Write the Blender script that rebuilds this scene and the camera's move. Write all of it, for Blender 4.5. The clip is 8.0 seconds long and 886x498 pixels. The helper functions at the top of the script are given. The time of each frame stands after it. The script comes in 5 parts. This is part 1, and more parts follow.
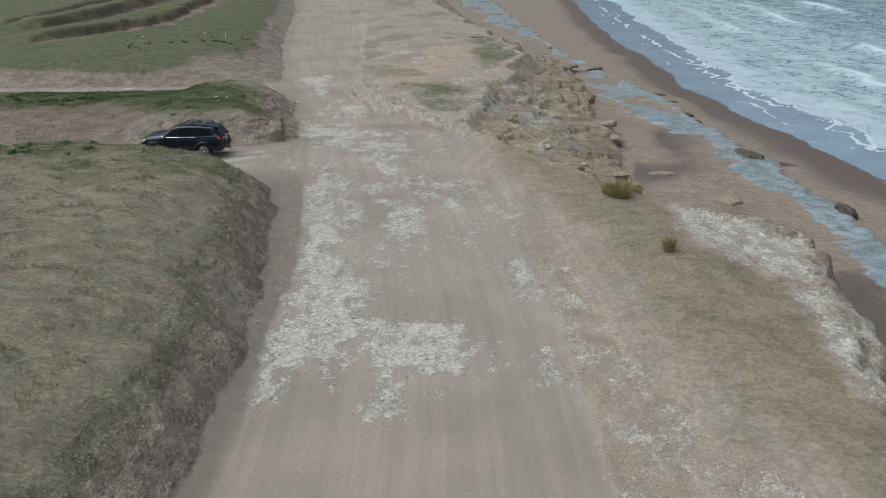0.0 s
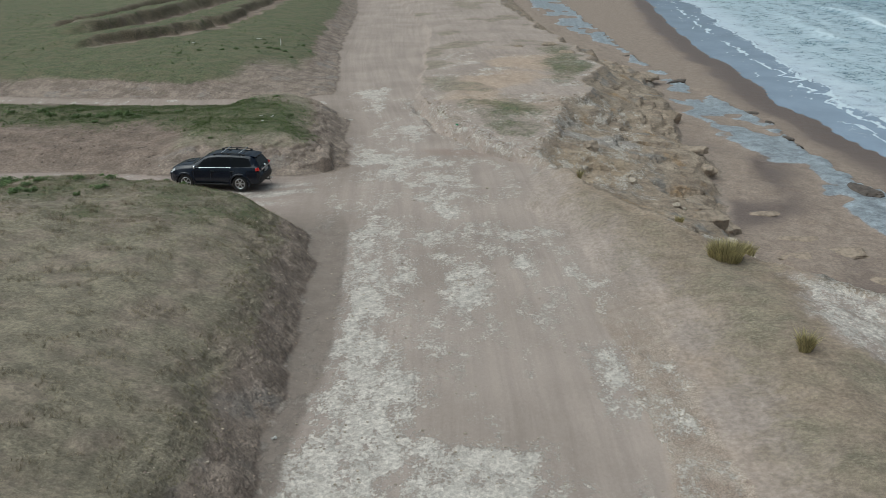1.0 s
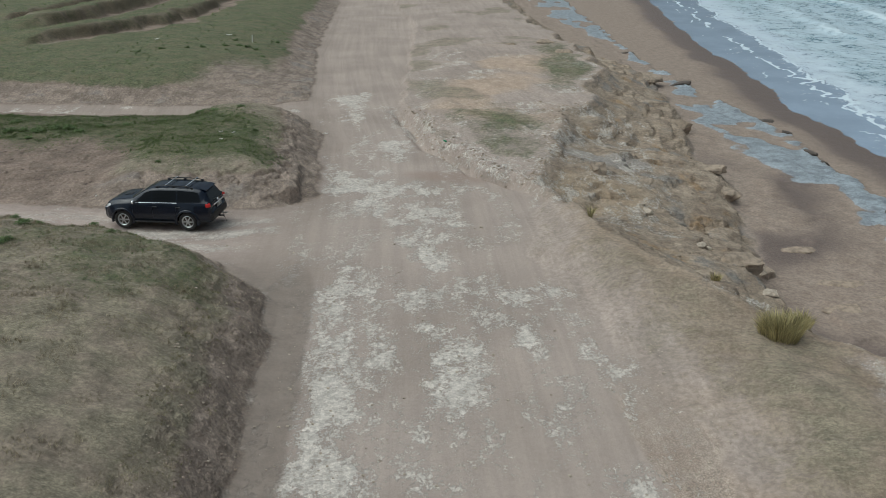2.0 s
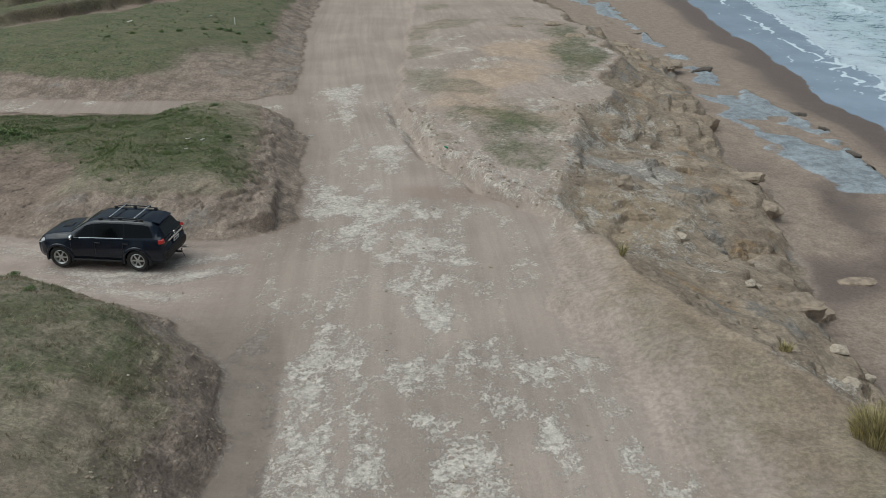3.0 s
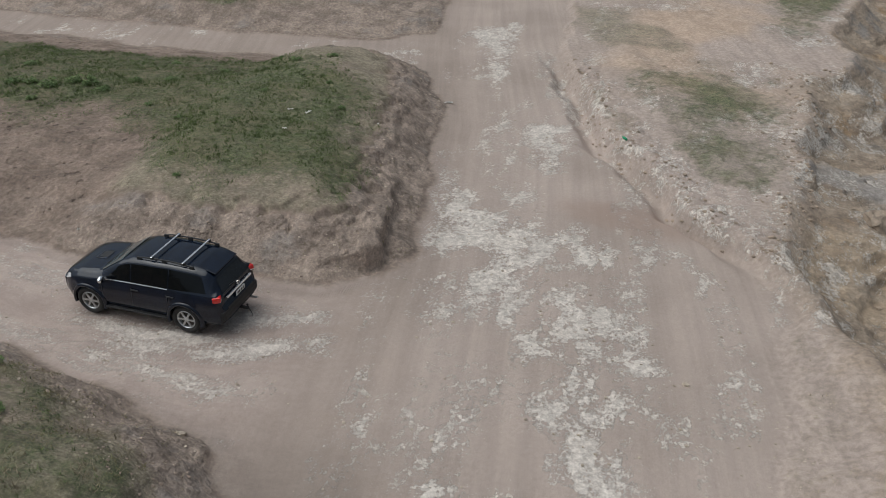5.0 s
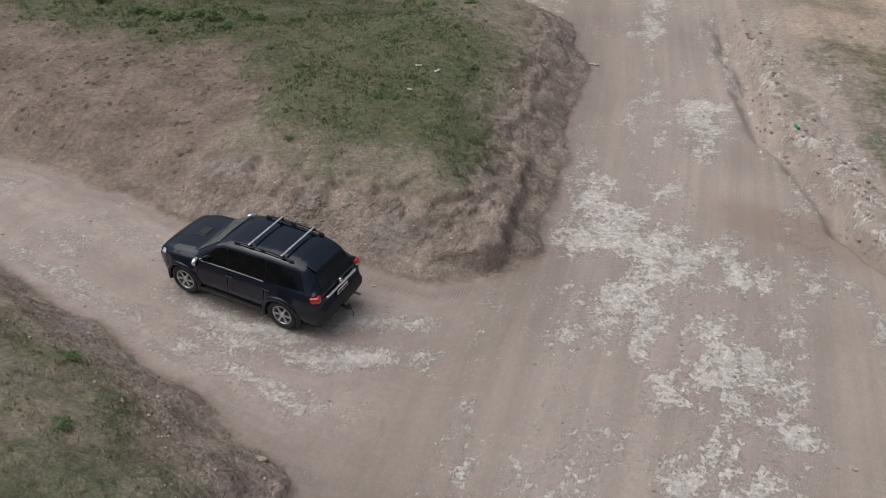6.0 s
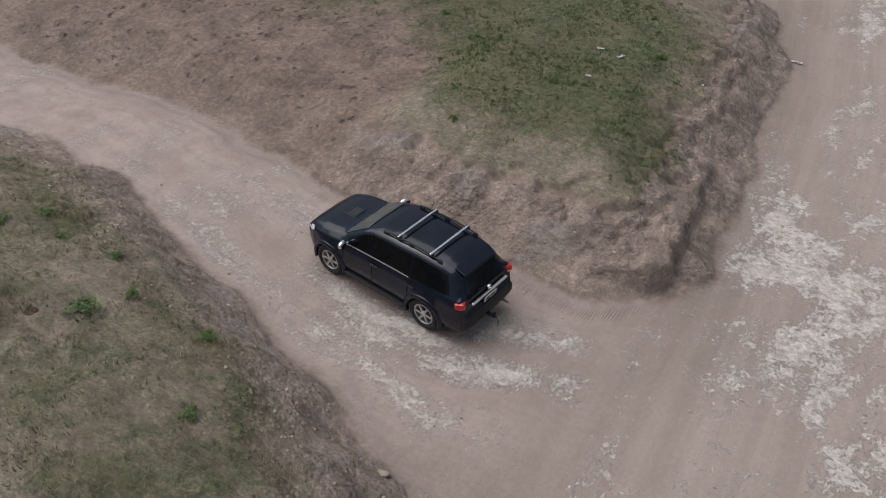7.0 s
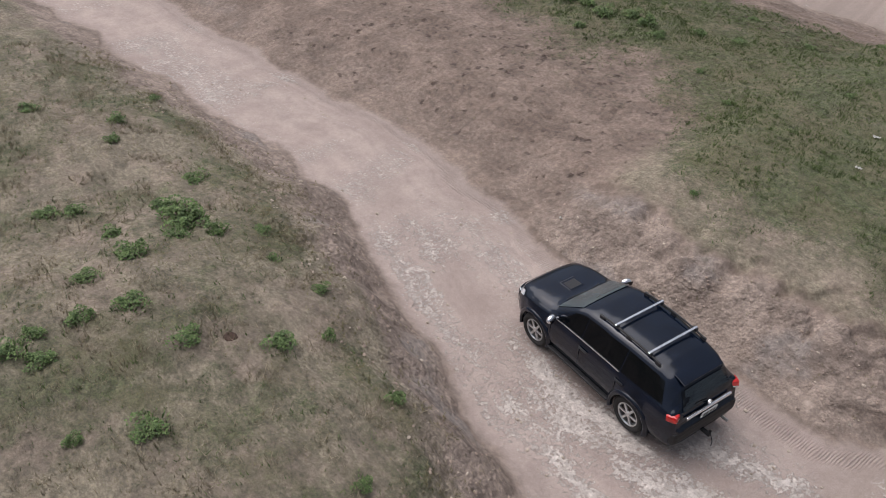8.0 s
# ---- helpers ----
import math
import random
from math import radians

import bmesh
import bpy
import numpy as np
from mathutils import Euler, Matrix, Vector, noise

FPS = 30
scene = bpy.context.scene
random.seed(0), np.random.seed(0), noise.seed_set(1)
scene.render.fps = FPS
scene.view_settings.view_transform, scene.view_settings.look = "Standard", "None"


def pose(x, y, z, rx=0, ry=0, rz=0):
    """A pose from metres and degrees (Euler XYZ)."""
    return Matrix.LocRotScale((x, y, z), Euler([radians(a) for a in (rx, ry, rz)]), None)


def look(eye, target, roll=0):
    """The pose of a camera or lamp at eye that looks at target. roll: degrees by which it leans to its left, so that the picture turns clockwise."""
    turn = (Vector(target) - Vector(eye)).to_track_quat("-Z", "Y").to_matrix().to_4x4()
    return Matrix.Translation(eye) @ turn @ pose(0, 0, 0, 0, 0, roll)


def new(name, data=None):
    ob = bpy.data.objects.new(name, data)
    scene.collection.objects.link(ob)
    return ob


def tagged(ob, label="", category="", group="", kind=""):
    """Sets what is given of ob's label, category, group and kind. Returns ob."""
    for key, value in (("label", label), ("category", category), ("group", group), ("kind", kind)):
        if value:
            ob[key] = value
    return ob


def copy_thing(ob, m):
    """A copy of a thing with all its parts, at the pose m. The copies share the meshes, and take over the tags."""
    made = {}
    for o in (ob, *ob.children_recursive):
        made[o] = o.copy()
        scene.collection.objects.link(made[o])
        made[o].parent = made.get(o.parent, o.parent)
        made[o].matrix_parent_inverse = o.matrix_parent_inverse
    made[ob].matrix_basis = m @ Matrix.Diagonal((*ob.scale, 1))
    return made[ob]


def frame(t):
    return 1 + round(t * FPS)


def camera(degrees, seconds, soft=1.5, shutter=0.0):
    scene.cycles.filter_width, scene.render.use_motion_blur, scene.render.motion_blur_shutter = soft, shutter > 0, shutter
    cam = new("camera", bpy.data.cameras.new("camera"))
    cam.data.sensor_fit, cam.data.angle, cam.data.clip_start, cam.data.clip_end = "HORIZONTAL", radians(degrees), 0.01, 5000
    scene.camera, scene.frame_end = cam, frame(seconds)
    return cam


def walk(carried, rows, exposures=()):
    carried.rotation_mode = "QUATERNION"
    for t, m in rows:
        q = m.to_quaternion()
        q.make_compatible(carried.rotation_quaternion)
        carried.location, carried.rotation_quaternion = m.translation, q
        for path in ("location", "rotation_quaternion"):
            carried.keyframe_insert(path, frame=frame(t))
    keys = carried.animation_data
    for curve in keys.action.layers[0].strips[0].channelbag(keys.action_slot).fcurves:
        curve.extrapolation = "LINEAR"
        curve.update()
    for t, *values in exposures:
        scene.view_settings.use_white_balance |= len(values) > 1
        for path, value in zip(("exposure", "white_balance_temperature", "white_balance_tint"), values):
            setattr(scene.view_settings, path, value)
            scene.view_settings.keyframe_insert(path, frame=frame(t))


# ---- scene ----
cam = camera(54.6, 8.0, 0.7)
METRES, EYE, TILT, LEAN, TURN = 37.5, 12.0, -20.6, 0.5, 0.0
ROWS = [
    (0.0, 0.0, 0.0, 0.0, -0.0, 0.0, 0.0),
    (0.5, -0.0033, 0.0836, 0.0351, 2.76, -0.05, -0.99),
    (1.0, -0.01, 0.1679, 0.0696, 3.99, -0.26, -1.51),
    (1.5, -0.0169, 0.2525, 0.104, 3.34, -0.57, -1.46),
    (3.0, -0.0357, 0.4894, 0.1985, 3.0, -3.03, -1.69),
    (3.5, -0.0431, 0.5621, 0.2257, 4.47, -4.33, -2.4),
    (4.0, -0.0524, 0.6306, 0.2515, 7.12, -5.99, -3.45),
    (5.5, -0.0951, 0.7917, 0.3211, 16.93, -13.69, -7.3),
    (6.0, -0.1111, 0.8242, 0.3354, 22.01, -17.15, -9.2),
    (6.5, -0.1263, 0.8466, 0.3447, 27.66, -20.36, -11.13),
    (7.0, -0.1412, 0.8611, 0.3501, 33.79, -22.65, -13.06),
    (7.5, -0.1596, 0.8738, 0.3534, 42.06, -24.61, -15.37),
    (8.0, -0.1828, 0.8857, 0.3566, 50.14, -25.68, -17.25),
]
walk(cam, [(t, pose(0, 0, EYE, TILT, LEAN, TURN) @ pose(METRES * x, METRES * y, METRES * z, 90 + pitch, roll, yaw)) for t, x, y, z, yaw, pitch, roll in ROWS],
     [(0.0, -0.14, 5860, -1), (3.5, -0.17, 6020, 0), (5.5, -0.08, 6120, 8), (6.5, -0.08, 6160, 10), (7.0, -0.13, 6165, 12), (7.5, 0.03, 6170, 14), (8.0, 0.24, 6170, 15)])

# ---- light: an overcast sky with a wide, weak sun ----
world = bpy.data.worlds.new("overcast_sky")
scene.world = world
world.use_nodes = True
wt = world.node_tree
sky = wt.nodes.new("ShaderNodeTexSky")
sky.sky_type, sky.sun_disc = "NISHITA", False
sky.sun_elevation, sky.sun_rotation = radians(62), radians(255)
sky.air_density, sky.dust_density, sky.ozone_density = 1.2, 6.0, 1.0
grey = wt.nodes.new("ShaderNodeHueSaturation")
grey.inputs["Saturation"].default_value = 0.45
wt.links.new(sky.outputs[0], grey.inputs["Color"])
wt.links.new(grey.outputs[0], wt.nodes["Background"].inputs[0])
wt.nodes["Background"].inputs[1].default_value = 0.078
sun = new("sun", bpy.data.lights.new("sun", "SUN"))
sun.data.energy, sun.data.angle, sun.data.color = 1.75, radians(80), (1.0, 0.97, 0.93)
sun.matrix_world = look((0, 0, 60), (40 * math.sin(radians(75)), 40 * math.cos(radians(75)), 60 - 75))


# ---- materials ----
def lin(r, g, b):
    return tuple((c / 255 / 12.92 if c <= 10 else ((c / 255 + 0.055) / 1.055) ** 2.4) for c in (r, g, b)) + (1.0,)


class Nodes:
    """Short names for building a node material."""

    def __init__(self, name, roughness=0.9):
        self.mat = bpy.data.materials.new(name)
        self.mat.use_nodes = True
        self.tree = self.mat.node_tree
        self.bsdf = self.tree.nodes["Principled BSDF"]
        self.bsdf.inputs["Roughness"].default_value = roughness

    def plug(self, value, socket):
        if hasattr(value, "is_output"):
            self.tree.links.new(value, socket)
        elif value is not None:
            socket.default_value = value

    def where(self, sx=1.0, sy=1.0, sz=1.0, turn=0.0):
        tc, mp = self.tree.nodes.new("ShaderNodeTexCoord"), self.tree.nodes.new("ShaderNodeMapping")
        mp.inputs["Scale"].default_value, mp.inputs["Rotation"].default_value = (sx, sy, sz), (0, 0, radians(turn))
        self.tree.links.new(tc.outputs["Object"], mp.inputs[0])
        return mp.outputs[0]

    def noise(self, scale, detail=4.0, rough=0.55, vec=None, twist=0.0):
        n = self.tree.nodes.new("ShaderNodeTexNoise")
        n.inputs["Scale"].default_value, n.inputs["Detail"].default_value = scale, detail
        n.inputs["Roughness"].default_value, n.inputs["Distortion"].default_value = rough, twist
        self.plug(vec if vec is not None else self.where(), n.inputs["Vector"])
        return n.outputs[0]

    def noise_shift(self, scale, amount):
        """Coordinates shaken by a noise, so that cells lose their regular look."""
        n = self.tree.nodes.new("ShaderNodeTexNoise")
        n.inputs["Scale"].default_value = scale
        at = self.where()
        self.plug(at, n.inputs["Vector"])
        v = self.tree.nodes.new("ShaderNodeVectorMath")
        v.operation = "MULTIPLY_ADD"
        self.tree.links.new(n.outputs["Color"], v.inputs[0])
        v.inputs[1].default_value = (amount,) * 3
        self.plug(at, v.inputs[2])
        return v.outputs[0]

    def cells(self, scale, vec=None, feature="F1", out=0):
        n = self.tree.nodes.new("ShaderNodeTexVoronoi")
        n.feature = feature
        n.inputs["Scale"].default_value = scale
        self.plug(vec if vec is not None else self.where(), n.inputs["Vector"])
        return n.outputs[out]

    def math(self, op, a, b=None, c=None):
        n = self.tree.nodes.new("ShaderNodeMath")
        n.operation = op
        for v, s in zip((a, b, c), n.inputs):
            self.plug(v, s)
        return n.outputs[0]

    def step(self, v, lo, hi, to_lo=0.0, to_hi=1.0):
        n = self.tree.nodes.new("ShaderNodeMapRange")
        n.interpolation_type = "SMOOTHSTEP"
        for value, s in zip((v, lo, hi, to_lo, to_hi), n.inputs):
            self.plug(value, s)
        return n.outputs[0]

    def mix(self, f, a, b, blend="MIX"):
        n = self.tree.nodes.new("ShaderNodeMix")
        n.data_type, n.blend_type = "RGBA", blend
        self.plug(f, n.inputs[0])
        self.plug(a, n.inputs[6])
        self.plug(b, n.inputs[7])
        return n.outputs[2]

    def shade(self, colour, f, lo, hi):
        """The colour times a grey that runs from lo to hi with f."""
        k = self.step(f, 0.34, 0.66, lo, hi)
        c = self.tree.nodes.new("ShaderNodeCombineColor")
        for s in c.inputs:
            self.tree.links.new(k, s)
        return self.mix(1.0, colour, c.outputs[0], "MULTIPLY")

    def mask(self, name):
        n = self.tree.nodes.new("ShaderNodeAttribute")
        n.attribute_name = name
        return n.outputs["Fac"]

    def ragged(self, m, n, strength, soft=0.08):
        return self.step(self.math("ADD", m, self.math("MULTIPLY", self.math("SUBTRACT", n, 0.5), strength)), 0.5 - soft, 0.5 + soft)

    def bump(self, h, strength=0.5, distance=0.03, base=None):
        n = self.tree.nodes.new("ShaderNodeBump")
        n.inputs["Strength"].default_value, n.inputs["Distance"].default_value = strength, distance
        self.plug(h, n.inputs["Height"])
        if base is not None:
            self.plug(base, n.inputs["Normal"])
        return n.outputs[0]

    def done(self, colour=None, rough=None, normal=None, metal=None):
        self.plug(colour, self.bsdf.inputs["Base Color"])
        self.plug(rough, self.bsdf.inputs["Roughness"])
        self.plug(normal, self.bsdf.inputs["Normal"])
        self.plug(metal, self.bsdf.inputs["Metallic"])
        return self.mat


def ground_material():
    m = Nodes("ground", 0.95)
    big, mid, fin, dust = m.noise(0.22, 3), m.noise(1.7, 5, 0.6), m.noise(9, 6, 0.68), m.noise(48, 4, 0.65)
    patch = m.noise(2.1, 8, 0.72, None, 0.5)
    lengthwise = m.tree.nodes.new("ShaderNodeCombineXYZ")
    m.plug(m.math("MULTIPLY", m.mask("across"), 2.4), lengthwise.inputs[0])
    north = m.tree.nodes.new("ShaderNodeSeparateXYZ")
    m.plug(m.where(), north.inputs[0])
    m.plug(m.math("MULTIPLY", north.outputs[1], 0.07), lengthwise.inputs[1])
    drive = m.noise(1.0, 8, 0.68, lengthwise.outputs[0])
    lane = m.tree.nodes.new("ShaderNodeCombineXYZ")
    m.plug(m.math("MULTIPLY", m.mask("lane"), 3.4), lane.inputs[0])
    m.plug(m.math("MULTIPLY", m.noise(0.12, 1), 3.0), lane.inputs[1])
    drive_side = m.noise(1.0, 6, 0.62, lane.outputs[0], 0.15)
    warm, road = m.mask("warm"), m.mask("road")
    # packed dirt
    c = m.mix(m.step(big, 0.3, 0.7), lin(156, 142, 132), lin(171, 156, 146))
    c = m.mix(warm, c, m.mix(m.step(mid, 0.3, 0.7), lin(166, 149, 141), lin(183, 166, 157)))
    c = m.mix(m.math("MULTIPLY", m.step(m.math("ADD", m.mask("across"), mid), 2.4, 0.7), 0.3), c, lin(132, 118, 107))
    c = m.shade(c, fin, 0.95, 1.04)
    gravel = m.mix(m.step(m.noise(1.3, 6, 0.7), 0.35, 0.65), lin(158, 140, 126), lin(180, 164, 150))
    gravel = m.shade(gravel, m.cells(26, m.noise_shift(6, 0.1)), 1.15, 0.72)
    c = m.mix(m.mask("band"), c, gravel)
    run = m.mix(warm, drive, drive_side)
    c = m.shade(c, run, 0.9, 1.07)
    c = m.shade(c, dust, 0.9, 1.08)
    pebble = m.cells(11, m.noise_shift(3.0, 0.25))
    stones = m.math("MULTIPLY", m.step(pebble, 0.14, 0.07), m.step(m.noise(0.9, 5, 0.7), 0.5, 0.6))
    grit = m.math("MULTIPLY", m.step(m.cells(34), 0.2, 0.1), m.step(m.noise(1.6, 4, 0.7), 0.46, 0.6))
    bits = m.math("MAXIMUM", stones, m.math("MULTIPLY", grit, 0.7))
    c = m.mix(m.math("MULTIPLY", bits, 0.55), c, lin(194, 184, 171))
    c = m.mix(m.math("MULTIPLY", m.mask("dusty"), m.step(mid, 0.25, 0.7, 0.15, 0.42)), c, m.shade(lin(202, 185, 174), fin, 0.9, 1.05))
    # pale caliche, flaking through the dirt
    pale = m.mask("pale")
    crust = m.cells(3.4, m.noise_shift(2.6, 0.5), out=1)
    shard = m.cells(9.0, m.noise_shift(7.0, 0.16), out=1)
    wide = m.noise(1.0, 9, 0.7, m.where(1.5, 0.8, 1.2, -10))
    speck = m.noise(1.0, 6, 0.75, m.where(15, 11, 13, -10))
    ragged_edge = m.math("ADD", m.math("MULTIPLY", m.math("SUBTRACT", wide, 0.5), 3.0), m.math("ADD", m.math("MULTIPLY", m.math("SUBTRACT", crust, 0.5), 0.42), m.math("MULTIPLY", m.math("SUBTRACT", shard, 0.5), 0.3)))
    combed = m.math("MULTIPLY", m.math("SUBTRACT", m.noise(0.6, 12, 0.72, lane.outputs[0]), 0.5), 3.0)
    lace = m.math("ADD", m.mix(warm, ragged_edge, combed), m.math("MULTIPLY", m.math("SUBTRACT", speck, 0.5), 2.6))
    field = m.math("ADD", m.math("MULTIPLY", m.math("SUBTRACT", pale, 0.5), 1.15), lace)
    gate = m.step(pale, 0.04, 0.2)
    white = m.math("MULTIPLY", m.step(field, -0.45, 0.15), gate)
    flakes = m.math("MULTIPLY", m.step(field, -0.04, 0.14), gate)
    chalk = m.mix(m.step(fin, 0.35, 0.65), lin(192, 183, 173), lin(220, 212, 202))
    chalk = m.shade(chalk, m.noise(26, 5, 0.75), 0.78, 1.08)
    chalk = m.shade(chalk, shard, 0.84, 1.06)
    chalk = m.shade(chalk, crust, 0.9, 1.05)
    c = m.mix(m.math("MULTIPLY", white, 0.3), c, lin(181, 168, 159))
    c = m.mix(m.math("MULTIPLY", flakes, m.step(warm, 0, 0.7, 0.85, 0.72)), c, chalk)
    c = m.mix(m.math("MULTIPLY", m.ragged(m.mask("mud"), mid, 0.4, 0.3), 0.7), c, lin(148, 128, 116))
    # darker, smoother brown along the foot of the south bank
    c = m.mix(m.math("MULTIPLY", m.mask("toe_strip"), 0.8), c, m.shade(m.mix(m.step(mid, 0.3, 0.7), lin(124, 112, 103), lin(138, 126, 116)), fin, 0.94, 1.04))
    # bare bank tops and faces
    open_soil = m.mix(m.step(m.noise(0.8, 5, 0.65), 0.35, 0.65), lin(116, 101, 90), lin(145, 128, 115))
    sandy = m.mix(m.step(m.noise(0.8, 5, 0.65), 0.35, 0.65), lin(140, 123, 106), lin(160, 143, 125))
    open_soil = m.mix(m.step(m.mask("across"), 5.0, 8.0), open_soil, sandy)
    open_soil = m.shade(open_soil, fin, 0.8, 1.1)
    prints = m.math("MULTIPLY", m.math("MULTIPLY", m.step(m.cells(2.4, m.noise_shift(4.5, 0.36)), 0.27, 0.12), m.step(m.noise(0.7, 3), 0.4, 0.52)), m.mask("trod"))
    c = m.mix(m.ragged(m.mask("bare"), patch, 0.9, 0.25), c, open_soil)
    c = m.mix(m.math("MULTIPLY", m.ragged(m.mask("ochre"), m.noise(0.9, 6, 0.7), 1.0, 0.5), 0.8), c, m.shade(m.mix(m.step(mid, 0.3, 0.7), lin(170, 148, 128), lin(188, 166, 146)), fin, 0.9, 1.06))
    soil = m.mix(m.step(m.noise(1.1, 5, 0.65), 0.38, 0.62), lin(131, 117, 106), lin(161, 145, 132))
    soil = m.mix(m.step(m.noise(0.5, 4), 0.55, 0.68), soil, lin(146, 136, 128))
    soil = m.shade(soil, fin, 0.8, 1.1)
    soil = m.shade(soil, m.noise(20, 6, 0.75), 0.8, 1.1)
    face = m.ragged(m.mask("face"), mid, 0.6, 0.3)
    c = m.mix(face, c, soil)
    # dry grass and green growth
    straw = m.noise(1.0, 7, 0.74, m.where(9, 15, 9, 25))
    dry = m.mix(m.step(straw, 0.32, 0.68), lin(109, 103, 87), lin(156, 146, 125))
    dry = m.mix(m.step(m.noise(0.6, 5, 0.65), 0.45, 0.62), dry, m.shade(lin(146, 133, 117), fin, 0.8, 1.12))
    dry = m.shade(dry, m.noise(20, 6, 0.75), 0.8, 1.12)
    dry = m.shade(dry, m.noise(1.2, 6, 0.68, m.where(0.7, 1.3, 1, 15)), 0.74, 1.16)
    c = m.mix(m.math("MULTIPLY", m.ragged(m.mask("dry"), patch, 0.8, 0.24), 0.88), c, dry)
    tuft = m.noise(5, 7, 0.74)
    leaf = m.mix(m.step(tuft, 0.36, 0.64), lin(48, 62, 31), lin(88, 104, 59))
    leaf = m.shade(leaf, m.noise(26, 6, 0.8), 0.42, 1.5)
    leaf = m.mix(m.math("MULTIPLY", m.step(m.noise(0.75, 7, 0.7), 0.42, 0.6), 0.62), leaf, m.shade(lin(106, 100, 72), dust, 0.7, 1.2))
    growth = m.ragged(m.mask("green"), m.noise(1.9, 8, 0.74), 1.5, 0.26)
    c = m.mix(m.math("MULTIPLY", growth, m.step(tuft, 0.2, 0.6, 0.96, 0.66)), c, leaf)
    # brown faces of the far scarps, their shade painted into the colour
    c = m.mix(m.math("MULTIPLY", m.mask("scarp_shade"), 0.85), c, m.shade(lin(100, 90, 72), fin, 0.6, 1.25))
    # shade in the hollow of each footprint, painted as a dark brown
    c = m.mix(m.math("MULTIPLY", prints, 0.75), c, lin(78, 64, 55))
    # eroded clay, banded
    bands = m.noise(1.0, 6, 0.62, m.where(0.35, 0.5, 5.5))
    clay = m.mix(m.step(bands, 0.35, 0.65), lin(140, 124, 108), lin(174, 157, 138))
    clay = m.mix(m.step(m.noise(0.45, 5, 0.6), 0.54, 0.68), clay, lin(140, 133, 126))
    clay = m.mix(m.step(m.noise(0.5, 4, 0.6, m.where(1, 1, 1, 40)), 0.58, 0.72), clay, lin(156, 131, 102))
    clay = m.mix(m.math("MULTIPLY", m.ragged(m.mask("ochre"), m.noise(0.9, 6, 0.7), 1.4, 0.4), 0.5), clay, m.mix(mid, lin(166, 144, 119), lin(188, 168, 142)))
    clay = m.mix(m.math("MULTIPLY", m.ragged(m.mask("ash"), m.noise(0.8, 6, 0.7), 1.2, 0.3), 0.85), clay, lin(158, 150, 143))
    clay = m.shade(clay, fin, 0.84, 1.1)
    clay = m.shade(clay, m.noise(1.0, 8, 0.7, m.where(0.9, 2.2, 4, 28), 0.3), 0.84, 1.12)
    c = m.mix(m.mask("rock"), c, m.mix(m.math("MULTIPLY", flakes, 0.7), clay, chalk))
    # beach
    sand = m.mix(m.step(mid, 0.3, 0.7), lin(139, 123, 111), lin(157, 141, 128))
    damp = m.ragged(m.mask("wet"), m.noise(0.5, 5, 0.6), 0.35, 0.5)
    sand = m.mix(damp, sand, lin(112, 97, 89))
    shelf = m.mix(m.step(m.noise(1.6, 6, 0.7), 0.35, 0.65), lin(124, 128, 133), lin(170, 178, 184))
    bed = m.ragged(m.mask("shelf"), m.noise(0.9, 7, 0.72), 0.9, 0.12)
    sand = m.mix(bed, sand, shelf)
    sand = m.shade(sand, fin, 0.9, 1.06)
    c = m.mix(m.mask("sand"), c, sand)
    c = m.mix(m.math("SUBTRACT", 1.0, road), c, m.shade(c, m.noise(6.5, 4, 0.62), 0.84, 1.12))
    h = m.math("ADD", m.math("MULTIPLY", fin, 0.55), m.math("MULTIPLY", dust, 0.22))
    h = m.math("ADD", h, m.math("MULTIPLY", flakes, m.math("ADD", 0.15, m.math("MULTIPLY", shard, 0.25))))
    h = m.math("ADD", h, m.math("MULTIPLY", run, m.math("MULTIPLY", road, 0.35)))
    h = m.math("ADD", h, m.math("MULTIPLY", bits, 0.5))
    h = m.math("ADD", h, m.math("MULTIPLY", m.math("MULTIPLY", tuft, growth), 1.6))
    h = m.math("ADD", h, m.math("MULTIPLY", m.math("MULTIPLY", straw, m.mask("dry")), 0.7))
    h = m.math("SUBTRACT", h, m.math("MULTIPLY", prints, 1.3))
    lug = m.tree.nodes.new("ShaderNodeTexWave")
    lug.inputs["Scale"].default_value, lug.inputs["Distortion"].default_value = 5.6, 4.0
    m.plug(m.where(1, 0.5, 1), lug.inputs["Vector"])
    h = m.math("ADD", h, m.math("MULTIPLY", m.math("MULTIPLY", lug.outputs["Fac"], m.mask("track")), 0.42))
    rough = m.step(damp, 0, 1, 0.95, 0.42)
    lump = m.math("SUBTRACT", 1.0, m.cells(5.0, m.noise_shift(2.2, 0.4)))
    crumb = m.math("SUBTRACT", 1.0, m.cells(13.0, m.noise_shift(5.0, 0.15)))
    broken = m.math("ADD", m.math("MULTIPLY", lump, 0.8), m.math("MULTIPLY", crumb, 0.4))
    broken = m.math("MULTIPLY", broken, m.step(m.noise(0.9, 5, 0.65), 0.38, 0.6))
    clods = m.math("MULTIPLY", m.math("MAXIMUM", m.mask("lumpy"), m.math("MULTIPLY", face, 0.85)), broken)
    strata = m.math("MULTIPLY", m.mask("rock"), m.math("ADD", m.noise(1.0, 8, 0.68, m.where(1.1, 1.6, 6.5, 25), 0.4), m.math("MULTIPLY", m.noise(4.5, 6, 0.7), 0.6)))
    return m.done(c, m.step(m.math("MULTIPLY", bed, m.mask("sand")), 0, 1, rough, 0.38), m.bump(h, 0.9, 0.04, m.bump(clods, 0.75, 0.11, m.bump(strata, 0.95, 0.10, m.bump(m.math("MULTIPLY", m.mask("trod"), m.noise(4.0, 5, 0.62, None, 0.5)), 0.8, 0.14)))))


